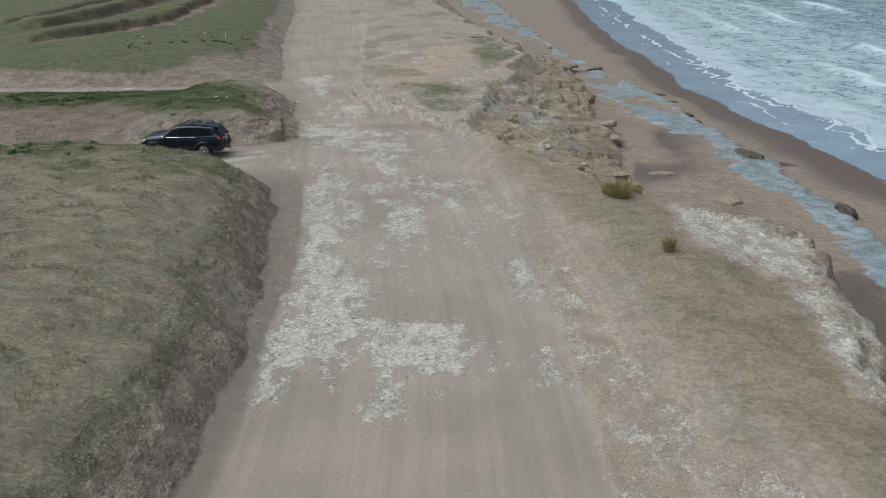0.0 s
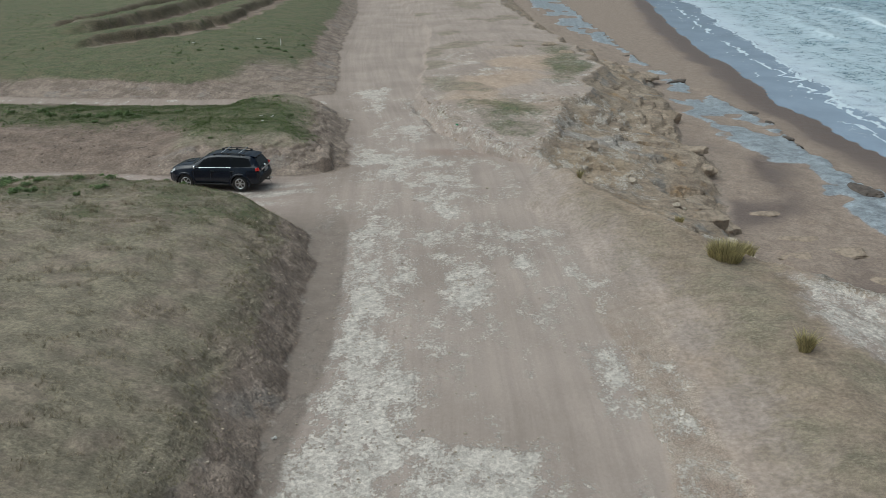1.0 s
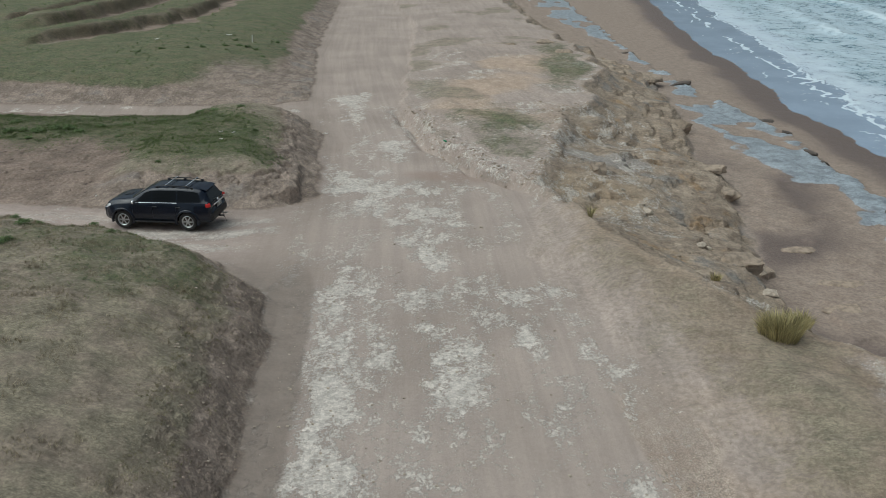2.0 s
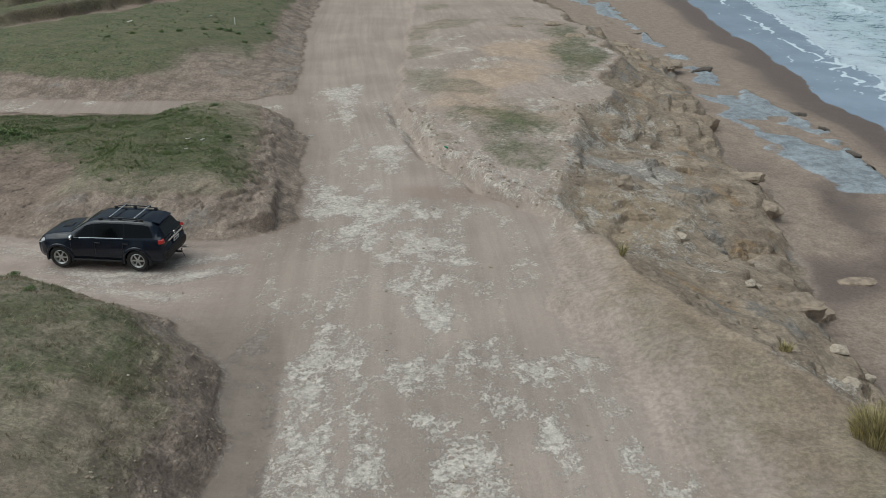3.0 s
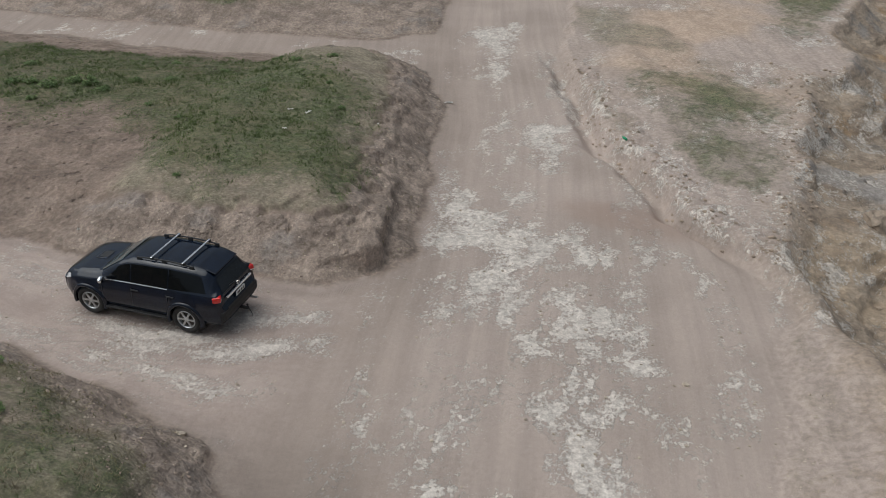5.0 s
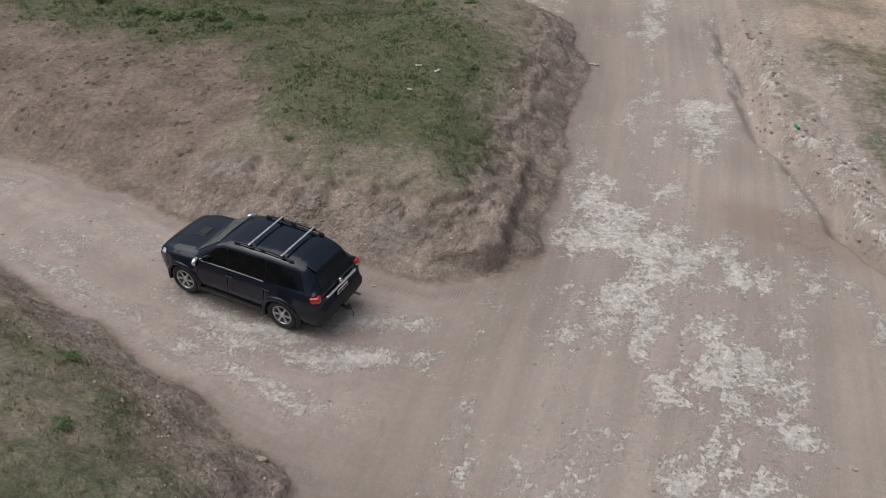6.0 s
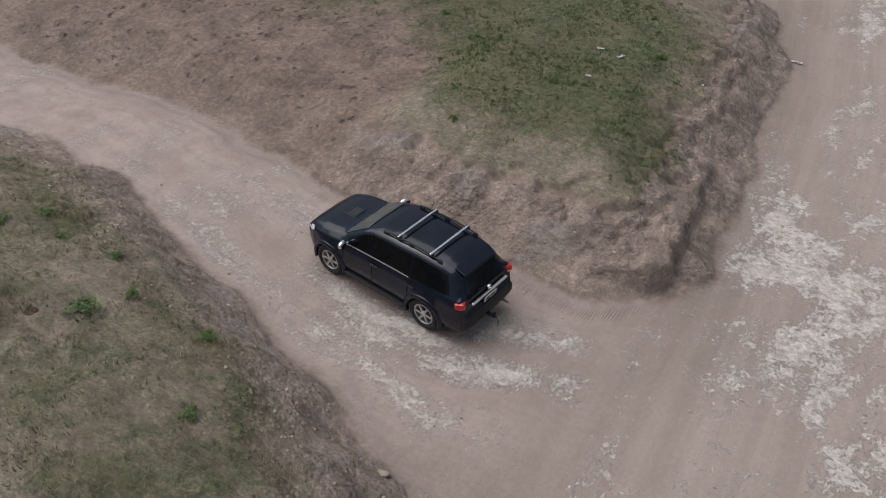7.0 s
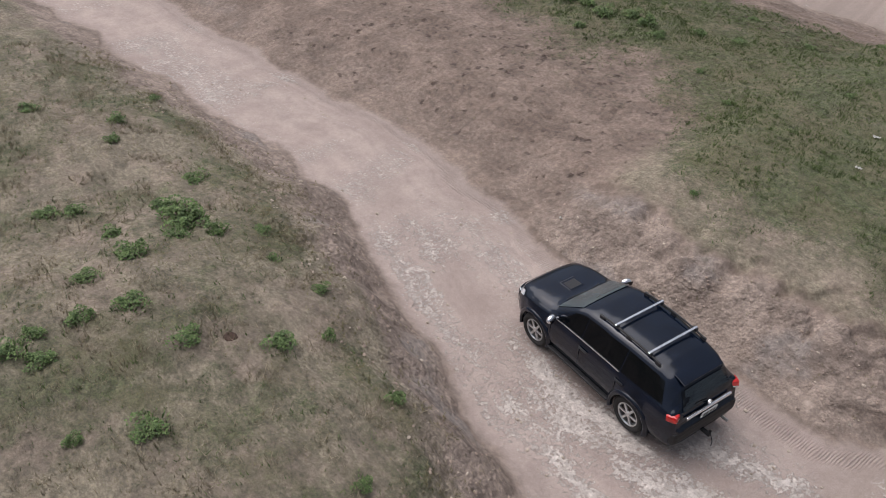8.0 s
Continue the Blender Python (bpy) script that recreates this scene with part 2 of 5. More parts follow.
def sea_material():
    m = Nodes("sea", 0.12)
    lace_v = m.where(0.75, 0.6, 1.0, -20)
    lace = m.noise(0.55, 9, 0.68, lace_v, 1.6)
    fine = m.noise(3.2, 7, 0.72, lace_v, 1.4)
    net = m.math("ABSOLUTE", m.math("SUBTRACT", m.noise(1.3, 8, 0.62, lace_v, 1.8), 0.5))
    water = m.mix(m.step(m.mask("deep"), 0.0, 1.0), lin(148, 163, 182), lin(118, 145, 159))
    water = m.shade(water, m.noise(0.3, 4, 0.6, lace_v), 0.9, 1.1)
    veil = m.math("ADD", m.math("MULTIPLY", lace, 0.62), m.math("MULTIPLY", fine, 0.38))
    foam = m.ragged(m.mask("foam"), veil, 3.2, 0.34)
    thread = m.math("MULTIPLY", m.step(net, 0.055, 0.0), m.step(m.mask("foam"), 0.15, 0.5))
    line = m.ragged(m.mask("line"), fine, 0.9, 0.16)
    foam = m.math("MAXIMUM", m.math("MAXIMUM", m.math("MULTIPLY", foam, 0.85), m.math("MULTIPLY", thread, 0.75)), line)
    c = m.mix(m.math("MULTIPLY", foam, 0.9), water, lin(212, 223, 229))
    swell = m.math("ADD", m.noise(0.55, 4, 0.6, lace_v), m.math("MULTIPLY", fine, 0.3))
    h = m.math("ADD", m.math("MULTIPLY", swell, m.mask("deep")), m.math("MULTIPLY", foam, 0.2))
    return m.done(c, m.step(foam, 0, 1, 0.2, 0.75), m.bump(h, 0.22, 0.2))


def plain(name, colour, rough=0.6, metal=0.0, vary=0.12, scale=20.0, bump=0.0, coat=0.0, gloss=0.5):
    m = Nodes(name, rough)
    n = m.noise(scale, 5, 0.6)
    c = m.shade(colour, n, 1 - vary, 1 + vary)
    m.bsdf.inputs["Specular IOR Level"].default_value = gloss
    m.bsdf.inputs["Coat Weight"].default_value = coat
    m.bsdf.inputs["Coat Roughness"].default_value = 0.06
    return m.done(c, rough, m.bump(n, bump, 0.01) if bump else None, metal)


def leaf_material(name, dark, light):
    m = Nodes(name, 0.75)
    info = m.tree.nodes.new("ShaderNodeNewGeometry")
    c = m.mix(info.outputs["Random Per Island"], dark, light)
    return m.done(m.shade(c, m.noise(3, 3), 0.8, 1.15))


GROUND, WATER = ground_material(), sea_material()
STONE = plain("pale_stone", lin(176, 163, 147), 0.9, 0, 0.22, 6, 0.6)
SLAB = plain("pale_slab", lin(152, 136, 120), 0.92, 0, 0.25, 4, 0.8)
CLAY = plain("clay_rock", lin(150, 135, 119), 0.92, 0, 0.25, 3, 0.8)
DARK_ROCK = plain("wet_dark_rock", lin(92, 82, 74), 0.6, 0, 0.3, 3, 0.8)
GRASS = leaf_material("green_grass", lin(62, 80, 38), lin(112, 128, 74))
SHRUB = leaf_material("shrub_leaf", lin(60, 82, 40), lin(116, 138, 80))
WEED = leaf_material("dark_clump", lin(64, 82, 42), lin(120, 136, 82))
FRINGE = leaf_material("olive_fringe", lin(94, 92, 58), lin(144, 136, 96))
SOIL = plain("crumbly_soil", lin(146, 130, 117), 0.95, 0, 0.3, 2.5, 0.7)
STRAW = leaf_material("dry_straw", lin(116, 106, 86), lin(170, 157, 132))
REED = leaf_material("tussock_blade", lin(126, 118, 80), lin(196, 182, 132))


# ---- the lie of the land, as plain functions of x and y ----
def lattice(ix, iy, seed):
    n = (ix.astype(np.int64) * 374761393 + iy.astype(np.int64) * 668265263 + seed * 974634777) & 0x7FFFFFFF
    n = ((n ^ (n >> 13)) * 1274126177) & 0x7FFFFFFF
    return ((n ^ (n >> 16)) & 0xFFFF) / 65535.0


def grain(x, y, size, seed=0):
    """Smooth noise from -1 to 1 with lumps of the given size."""
    x, y = x / size + seed * 17.3, y / size - seed * 9.1
    ix, iy = np.floor(x), np.floor(y)
    fx, fy = x - ix, y - iy
    total = 0.0
    for dx in (0, 1):
        for dy in (0, 1):
            a = lattice(ix + dx, iy + dy, seed) * 2 * math.pi
            wx = fx if dx else 1 - fx
            wy = fy if dy else 1 - fy
            w = (wx * wx * wx * (wx * (wx * 6 - 15) + 10)) * (wy * wy * wy * (wy * (wy * 6 - 15) + 10))
            total = total + w * (np.cos(a) * (fx - dx) + np.sin(a) * (fy - dy))
    return total * 1.5


def layers(x, y, size, octaves=4, seed=0, fall=0.5):
    total, amp = 0.0, 1.0
    for i in range(octaves):
        total = total + amp * grain(x, y, size / 2 ** i, seed + i)
        amp *= fall
    return total


def ridges(x, y, size, octaves=3, seed=0):
    total, amp = 0.0, 1.0
    for i in range(octaves):
        total = total + amp * (1 - 2 * np.abs(grain(x, y, size / 2 ** i, seed + i)))
        amp *= 0.5
    return total


def ease(a, b, v):
    t = np.clip((v - a) / (b - a), 0, 1)
    return t * t * (3 - 2 * t)


def inside(x, y, outline):
    """Distance from the outline of a polygon: plus inside, minus outside."""
    best, within = np.full(x.shape, 1e9), np.zeros(x.shape, bool)
    for (ax, ay), (bx, by) in zip(outline, outline[1:] + outline[:1]):
        ex, ey = bx - ax, by - ay
        t = np.clip(((x - ax) * ex + (y - ay) * ey) / (ex * ex + ey * ey), 0, 1)
        best = np.minimum(best, np.hypot(x - ax - t * ex, y - ay - t * ey))
        if ay != by:
            within ^= ((ay > y) != (by > y)) & (x < ex * (y - ay) / ey + ax)
    return np.where(within, best, -best)


def deepest(x, y, rings, margin=2.0):
    """The largest of the distances from several small outlines, worked out near each one only."""
    best = np.full(x.shape, -margin)
    for ring in rings:
        rx, ry = [p[0] for p in ring], [p[1] for p in ring]
        at = np.nonzero((x > min(rx) - margin) & (x < max(rx) + margin) & (y > min(ry) - margin) & (y < max(ry) + margin))
        if at[0].size:
            best[at] = np.maximum(best[at], inside(x[at], y[at], ring))
    return best


def along(y, line):
    return np.interp(y, [p[1] for p in line], [p[0] for p in line])


# toes of the banks, edges of the coast; x, y in metres
BANK_SOUTH = [(-6.1, -40), (-6.1, 16), (-6.0, 18.8), (-6.0, 22.5), (-6.3, 26), (-6.8, 31), (-7.5, 36), (-8.3, 38.8), (-9.6, 40.4), (-10.8, 41.4), (-12.6, 42.3),
              (-14.8, 42.9), (-18.5, 43.7), (-22.5, 44.7), (-26.8, 44.5), (-30.5, 43.8), (-38, 42.8), (-60, 40), (-300, 30), (-300, -40)]
BANK_GREEN = [(-9.2, 48.8), (-8.9, 50.3), (-9.1, 51.8), (-9.6, 54.8), (-10.4, 59.5), (-11.3, 63.0), (-12.6, 65.8), (-15, 66.8), (-20, 66.4), (-25, 66.0),
              (-32, 66.4), (-60, 66), (-300, 70), (-300, 36), (-60, 44), (-35, 46.6), (-30, 47.2), (-27, 47.8), (-24.8, 48.3), (-20.4, 48.1), (-18, 47.6),
              (-15, 47.4), (-12, 47.6), (-10, 48.1)]
BANK_NORTH = [(-13.6, 71.2), (-15.8, 70.0), (-20, 69.4), (-24, 69.0), (-31, 69.2), (-60, 70.5), (-300, 78), (-300, 900), (-60, 900), (-32, 210),
              (-26.4, 157), (-22.5, 135), (-19.3, 108), (-17, 91), (-15.4, 83), (-14.3, 76)]
DUNE_EDGE = [(8.5, 5), (7.4, 15), (6.6, 18), (5.2, 21.5), (5.0, 24), (4.5, 28), (4.2, 32), (2.8, 37), (1.6, 40.5), (0.6, 44), (0.6, 47.5), (1.5, 49.8),
             (0.4, 52), (-0.8, 54), (-2.3, 56.6), (-3.5, 58.5), (-5.1, 62.3), (-7.0, 68.7), (-7.6, 76), (-8.5, 90), (-10, 110), (-16, 140), (-22, 170), (-40, 260)]
CLIFF_EDGE = [(11.5, 5), (11.2, 14), (11.1, 20), (12.0, 23), (12.5, 25.5), (13.0, 28), (13.6, 30), (13.1, 31.6), (12.2, 33), (11.0, 34.3), (9.7, 35.3), (8.9, 36.3), (7.6, 38.1), (6.5, 39.4),
              (5.4, 40.7), (4.2, 42.6), (3.1, 45.6), (2.0, 49.6), (1.3, 52.2), (1.6, 54.5), (2.3, 58), (2.9, 62), (3.6, 66), (5.2, 71), (7, 78), (7.2, 88), (5.5, 97), (2.5, 115), (-1, 140),
              (-4, 170), (-12, 260), (-30, 900)]
CLIFF_FOOT = [(15.5, 5), (15.2, 14), (15.2, 20), (15.8, 26), (16.2, 30), (15.6, 33), (14.0, 35.6), (12.6, 37.5), (11, 40), (10.6, 43), (11, 46.5), (11.4, 50), (11.8, 54),
              (12, 58), (13, 64), (12.6, 70), (12.4, 76), (13.5, 84), (14, 92), (11.5, 101), (8, 114), (5, 130), (1.6, 168), (-6, 260), (-20, 900)]
WATER_LINE = [(38, -40), (34, 10), (31, 30), (29, 42), (27.6, 51), (26.6, 60), (25.6, 72), (24.3, 85), (24.5, 103), (24.6, 140), (28, 195), (20, 400), (0, 900)]
SHELF_IN = [(18, 20), (18.6, 38.3), (19.1, 45.2), (18.6, 53.5), (18.0, 59.6), (15.8, 69.3), (14.3, 82), (14.2, 98), (13.2, 118), (9, 135), (6.5, 145), (0, 220)]
SHELF_OUT = [(19, 20), (21, 38), (22.1, 44.2), (21.8, 49.6), (21.5, 58), (20.6, 69), (19.8, 79), (16.3, 94), (15.2, 104), (13.8, 118), (12.2, 150), (8, 220)]
ROAD_LEFT = [(-6.1, 0), (-6.1, 18), (-6.4, 26), (-7.2, 34), (-8.2, 42), (-9.1, 50), (-10.5, 60), (-13.4, 72), (-16.9, 91), (-22.5, 135), (-30, 200), (-60, 900)]
SCARPS = [([(-46.5, 92), (-46.2, 103), (-47.2, 118)], 0.7), ([(-42.8, 89), (-41.2, 97.5), (-40.5, 109), (-40.5, 128)], 1.0),
          ([(-39.7, 81.6), (-36.9, 87), (-33.9, 93), (-32.8, 105), (-34.3, 128)], 0.7)]
ROAD_RIGHT = [(3.6, 5), (3.5, 16), (3.6, 18.5), (3.4, 22), (3.3, 28), (3.0, 31.5), (1.4, 37), (0.0, 41), (-1, 45)]
SEA = -3.3
# undercut rim of hard soil round the corner of the green bank: x, y, height
RIDGE = [(-10.2, 53.2, 0.12), (-9.95, 52.2, 0.22), (-9.8, 51.2, 0.26), (-9.55, 50.1, 0.34), (-9.5, 49.4, 0.46), (-9.7, 48.85, 0.5), (-10.3, 48.6, 0.12)]

# light caliche showing through the dirt of the road
PALE_NEAR = [
    [(-5.1, 19.8), (-5.6, 23.7), (-4.9, 25.7), (-5.5, 28.6), (-5.9, 33.8), (-4.4, 33.6), (-4.1, 30.4), (-3.5, 29.0), (-2.5, 27.0), (-3.1, 25.9), (-2.7, 24.9),
     (-1.3, 24.9), (0.7, 24.9), (0.5, 23.7), (0.7, 21.9), (0.2, 21.5), (-1.5, 21.6), (-2.2, 22.1), (-2.6, 23.3), (-3.3, 23.3), (-3.3, 22.3), (-4.5, 21.8), (-4.7, 20.7)],
    [(-2.1, 21.0), (-1.3, 20.8), (-1.3, 19.4), (-2.1, 19.5)],
    [(-2.5, 36.5), (-1.2, 36.8), (-1.0, 33.9), (-1.5, 31.3), (-2.3, 33.2)],
    [(1.9, 30.1), (2.8, 30.3), (3.4, 27.8), (3.3, 26.7), (2.8, 28.0)],
]
PALE_MIDDLE = [
    [(-6.5, 37.5), (-6.6, 39.6), (-6.0, 40.9), (-5.0, 41.3), (-4.9, 40.4), (-5.4, 39.4), (-5.5, 38.3), (-5.2, 37.4), (-6.0, 37.1), (-5.6, 36.7), (-4.8, 36.5),
     (-4.7, 35.3), (-4.4, 34.4), (-4.4, 33.2), (-6.0, 33.2), (-6.2, 35.2), (-6.1, 36.2)],
    [(-5.4, 40.3), (-4.7, 39.5), (-4.6, 37.7), (-3.9, 35.9), (-3.8, 34.4), (-4.3, 34.4), (-4.6, 36.7)],
    [(-3.8, 39.9), (-2.4, 39.9), (-2.5, 38.5), (-3.4, 38.4)],
    [(-3.0, 37.3), (-2.3, 37.4), (-2.0, 36.2), (-1.0, 35.6), (-1.0, 34.5), (-2.4, 34.5), (-2.6, 36.0)],
    [(-0.7, 40.3), (-0.1, 40.1), (0.7, 39.2), (0.5, 38.4), (-0.2, 38.5)],
    [(0.1, 37.0), (0.7, 36.6), (0.6, 35.5), (0.2, 36.1)],
    [(-2.0, 41.0), (-1.6, 40.9), (-1.5, 39.4), (-1.8, 40.0)],
]
PALE_CROSSING = [
    [(-8.6, 50.7), (-8.7, 52.3), (-9.2, 54.0), (-8.5, 54.8), (-7.6, 54.1), (-6.2, 53.0), (-4.9, 52.5), (-5.2, 51.9), (-5.0, 50.8), (-6.0, 49.4), (-6.7, 47.6),
     (-7.2, 47.4), (-6.8, 48.5), (-7.4, 49.0), (-6.7, 49.7), (-6.6, 50.6), (-7.0, 51.4), (-7.8, 50.9)],
    [(-7.1, 54.7), (-6.5, 55.6), (-6.1, 54.9), (-6.5, 54.4)],
    [(-4.9, 52.5), (-4.3, 53.0), (-3.9, 52.2), (-3.5, 51.9), (-3.5, 51.2), (-4.2, 50.8), (-4.6, 51.4)],
    [(-5.9, 47.7), (-5.9, 48.7), (-5.6, 49.3), (-5.2, 48.7), (-5.4, 47.6), (-4.7, 46.8), (-4.0, 46.2), (-4.7, 46.4), (-5.4, 47.0)],
    [(-4.7, 48.9), (-4.2, 49.6), (-3.9, 48.9), (-3.1, 49.0), (-2.7, 48.4), (-2.7, 47.7), (-3.4, 47.3), (-3.1, 46.6), (-3.6, 46.4), (-4.1, 47.0), (-4.4, 47.8)],
    [(-2.6, 46.3), (-2.2, 46.6), (-2.1, 46.1), (-2.6, 46.0)],
]
PALE_BEYOND = [
    [(-4.8, 44.1), (-4.7, 44.8), (-4.1, 45.0), (-4.0, 45.8), (-3.6, 46.2), (-3.6, 45.3), (-3.0, 45.2), (-2.3, 45.4), (-2.2, 44.9), (-2.7, 44.6), (-2.9, 44.0),
     (-2.5, 43.2), (-2.3, 41.8), (-2.9, 41.6), (-3.7, 42.9), (-4.0, 43.9)],
    [(-8.0, 69.7), (-7.0, 67.5), (-5.6, 64.1), (-5.1, 61.5), (-6.2, 63.6), (-7.2, 66.3)],
    [(-7.4, 60.5), (-6.8, 61.7), (-5.9, 61.0), (-5.6, 58.8), (-5.9, 57.4), (-6.4, 57.7), (-6.4, 59.0), (-7.2, 59.4)],
    [(-8.5, 60.6), (-8.5, 61.7), (-7.8, 61.4), (-8.3, 60.5)],
    [(-12.1, 72.3), (-9.9, 74.0), (-9.7, 69.0), (-9.3, 65.6), (-10.1, 66.0), (-10.2, 68.8)],
]
PALE_LEDGE = [[(9.5, 34.9), (12.1, 34.1), (14.2, 30.5), (14.5, 27.0), (12.2, 26.0), (11.0, 28.1), (10.0, 28.9), (9.0, 31.1)], [(11.6, 27), (13, 26), (13.4, 21), (12, 17), (10.9, 20), (11.4, 23.5)]]
STREAKS = [
    [(-15.1, 44.8), (-14.3, 44.9), (-13.1, 45.0), (-12.6, 44.9), (-13.3, 44.4), (-13.7, 44.3), (-14.7, 44.6)],
    [(-13.9, 46.1), (-12.7, 46.3), (-11.6, 46.2), (-10.1, 46.8), (-10.3, 46.4), (-11.2, 45.9), (-12.3, 45.7), (-13.2, 46.0)],
    [(-14.6, 43.8), (-13.9, 43.8), (-12.5, 43.6), (-11.6, 43.4), (-10.9, 43.2), (-11.3, 43.0), (-12.3, 43.2), (-13.5, 43.4)],
    [(-12.6, 44.5), (-11.5, 44.9), (-10.3, 45.1), (-9.5, 45.3), (-10.1, 44.9), (-11.0, 44.4), (-12.0, 44.4)],
]
GREEN_TOP = [(-27.2, 57.5), (-25.6, 60.2), (-22.4, 62.2), (-17.9, 62.8), (-15.1, 61.8), (-12.9, 59.1), (-12.2, 56.7), (-11.6, 54.4), (-10.9, 52.6), (-11.1, 50.6), (-12.5, 50.6),
             (-13.8, 50.8), (-14.8, 50.1), (-16.3, 50.3), (-19.1, 52.7), (-20.2, 54.7), (-22.9, 56.4), (-25.6, 56.2)]


# edge of the smooth, darker strip along the foot of the south bank
TOE_STRIP_EDGE = [(-5.4, 5), (-5.3, 20), (-5.55, 24), (-5.5, 28), (-5.7, 31.5), (-6.05, 34), (-6.4, 37), (-6.8, 39.5), (-7.4, 42)]
# the two wheel lanes of the side road
LANE_SOUTH = [(-40, 43.6), (-30, 44.9), (-20, 44.6), (-17.6, 43.9), (-16, 43.8), (-14.4, 43.5), (-12.7, 43.2), (-9, 43.6)]
LANE_NORTH = [(-40, 44.6), (-30, 46.0), (-24, 46.5), (-17.9, 46.4), (-14.2, 46.3), (-12, 46.2), (-10, 46.8), (-8, 48.0)]


def along_x(x, line):
    return np.interp(x, [p[0] for p in line], [p[1] for p in line])


def road_level(y):
    return np.interp(y, [-40, 20, 30, 38, 46, 52, 56, 62, 72, 400], [0.0, 0.12, 0.25, 0.4, 0.42, 0.15, -0.02, 0.0, 0.1, 0.2])


def land(x, y, fine=True):
    """Height of the ground, and the shares of what covers it."""
    wx = x + 0.35 * grain(x, y, 2.3, 3) + 0.12 * grain(x, y, 0.7, 4)
    wy = y + 0.35 * grain(x, y, 2.1, 5) + 0.12 * grain(x, y, 0.6, 6)
    z = road_level(y) + 0.05 * grain(x, y, 6, 11)

    # the three banks west of the road
    a, b, c = inside(wx, wy, BANK_SOUTH), inside(wx, wy, BANK_GREEN), inside(wx, wy, BANK_NORTH)
    west = 1 - 0.45 * ease(-18, -25, x)
    high_a = np.interp(a, [-0.6, 0, 0.35, 0.8, 1.4, 1.9, 3, 5, 9, 20], [0, 0.08, 0.38, 0.85, 1.3, 1.62, 2.0, 2.4, 2.75, 2.9]) * west
    steep = np.interp(b, [-0.7, 0, 0.4, 0.9, 1.5, 2.2, 3.6, 7], [0, 0.08, 0.26, 0.6, 1.05, 1.3, 1.65, 1.7])
    gentle = np.interp(b, [0, 1, 2.5, 5, 8, 12], [0, 0.25, 0.75, 1.15, 1.4, 1.5])
    w = ease(-16.5, -19.5, x)
    high_b = steep * (1 - w) + gentle * w
    short = np.interp(c, [-0.5, 0, 1.0, 2.4, 4, 7, 20], [0, 0.05, 0.35, 0.95, 1.35, 1.75, 2.3])
    wide = np.interp(c, [0, 1.0, 3, 6, 9, 20], [0, 0.3, 0.6, 1.2, 1.7, 2.2])
    bowl = ease(-24, -20.5, x) * ease(84, 76, y) * ease(-14.2, -16.0, x)
    high_c = short * (1 - bowl) + wide * bowl
    high = np.maximum(np.maximum(high_a, high_b), high_c)
    z = z + high
    face_a, face_b = ease(-0.1, 0.25, a) * ease(2.6, 1.4, a), ease(-0.1, 0.3, b) * ease(2.4, 1.5, b)
    face_c = ease(-0.1, 0.4, c) * np.maximum(ease(3.2, 1.6, c), bowl * ease(11, 7, c))
    face = np.maximum(np.maximum(face_a, face_b * (1 - 0.6 * w)), face_c)
    lumpy = np.maximum(np.maximum(face_a * (0.3 + 0.5 * ease(-12.5, -9.5, x) * ease(24, 32, y)), 0.5 * face_b * (1 - 0.8 * w)), 0.6 * face_c)
    flute = np.abs(grain(x, y, 1.5, 23)) + 0.5 * np.abs(grain(x, y, 0.8, 24))
    lumps = layers(x, y, 0.8, 3, 21) - 2.2 * flute + 0.7
    crumble = np.maximum(grain(x, y, 0.5, 31), 0) + 0.6 * np.maximum(grain(x, y, 0.3, 33), 0)
    z = z + lumpy * (0.05 * lumps + 0.09 * crumble + 0.045 * layers(x, y, 0.28, 2, 27) - 0.02) + 0.02 * ease(0.2, 1, high) * layers(x, y, 0.5, 3, 41)
    crest = np.maximum(ease(0.9, 1.4, b) * ease(2.7, 2.1, b) * (1 - w), 0.5 * ease(0.5, 1.0, a) * ease(2.2, 1.7, a) * ease(-12.5, -9.5, x))
    pocket = ease(0.12, 0.34, grain(x, y, 0.62, 37)) + 0.7 * ease(0.2, 0.4, grain(x, y, 0.36, 38))
    z = z - 0.13 * crest * pocket
    z = z + 0.12 * ease(0.5, 2.0, high) * layers(x, y, 4.5, 3, 45)
    z = z + 0.05 * ease(1.5, 3, a) * grain(x * 0.45 + 0.2 * y, y, 0.42, 43) + 0.03 * ease(1.5, 3, a) * grain(x * 0.6, y, 0.24, 44)
    # a fin of hardened soil down the corner of the bank
    best, side_of, tall, line = np.full(x.shape, 9.0), np.ones(x.shape), np.zeros(x.shape), RIDGE
    rx, ry = x + 0.10 * grain(x, y, 0.6, 47) + 0.05 * grain(x, y, 0.25, 48), y + 0.10 * grain(x, y, 0.55, 49) + 0.05 * grain(x, y, 0.22, 50)
    for (px, py, ph), (qx, qy, qh) in zip(line, line[1:]):
        ex, ey = qx - px, qy - py
        t = np.clip(((rx - px) * ex + (ry - py) * ey) / (ex * ex + ey * ey), 0, 1)
        off = np.hypot(rx - px - t * ex, ry - py - t * ey)
        near = off < best
        best, side_of = np.where(near, off, best), np.where(near, np.sign(ex * (ry - py) - ey * (rx - px)), side_of)
        tall = np.where(near, ph + (qh - ph) * t, tall)
    inner = -side_of * best
    rim = tall * ease(-0.04, 0.05, inner) * ease(0.9, 0.12, inner) - 0.35 * tall * ease(0.02, -0.05, inner) * ease(-0.4, -0.1, inner)
    z = z + rim
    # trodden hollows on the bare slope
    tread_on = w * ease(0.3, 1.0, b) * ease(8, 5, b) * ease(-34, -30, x)
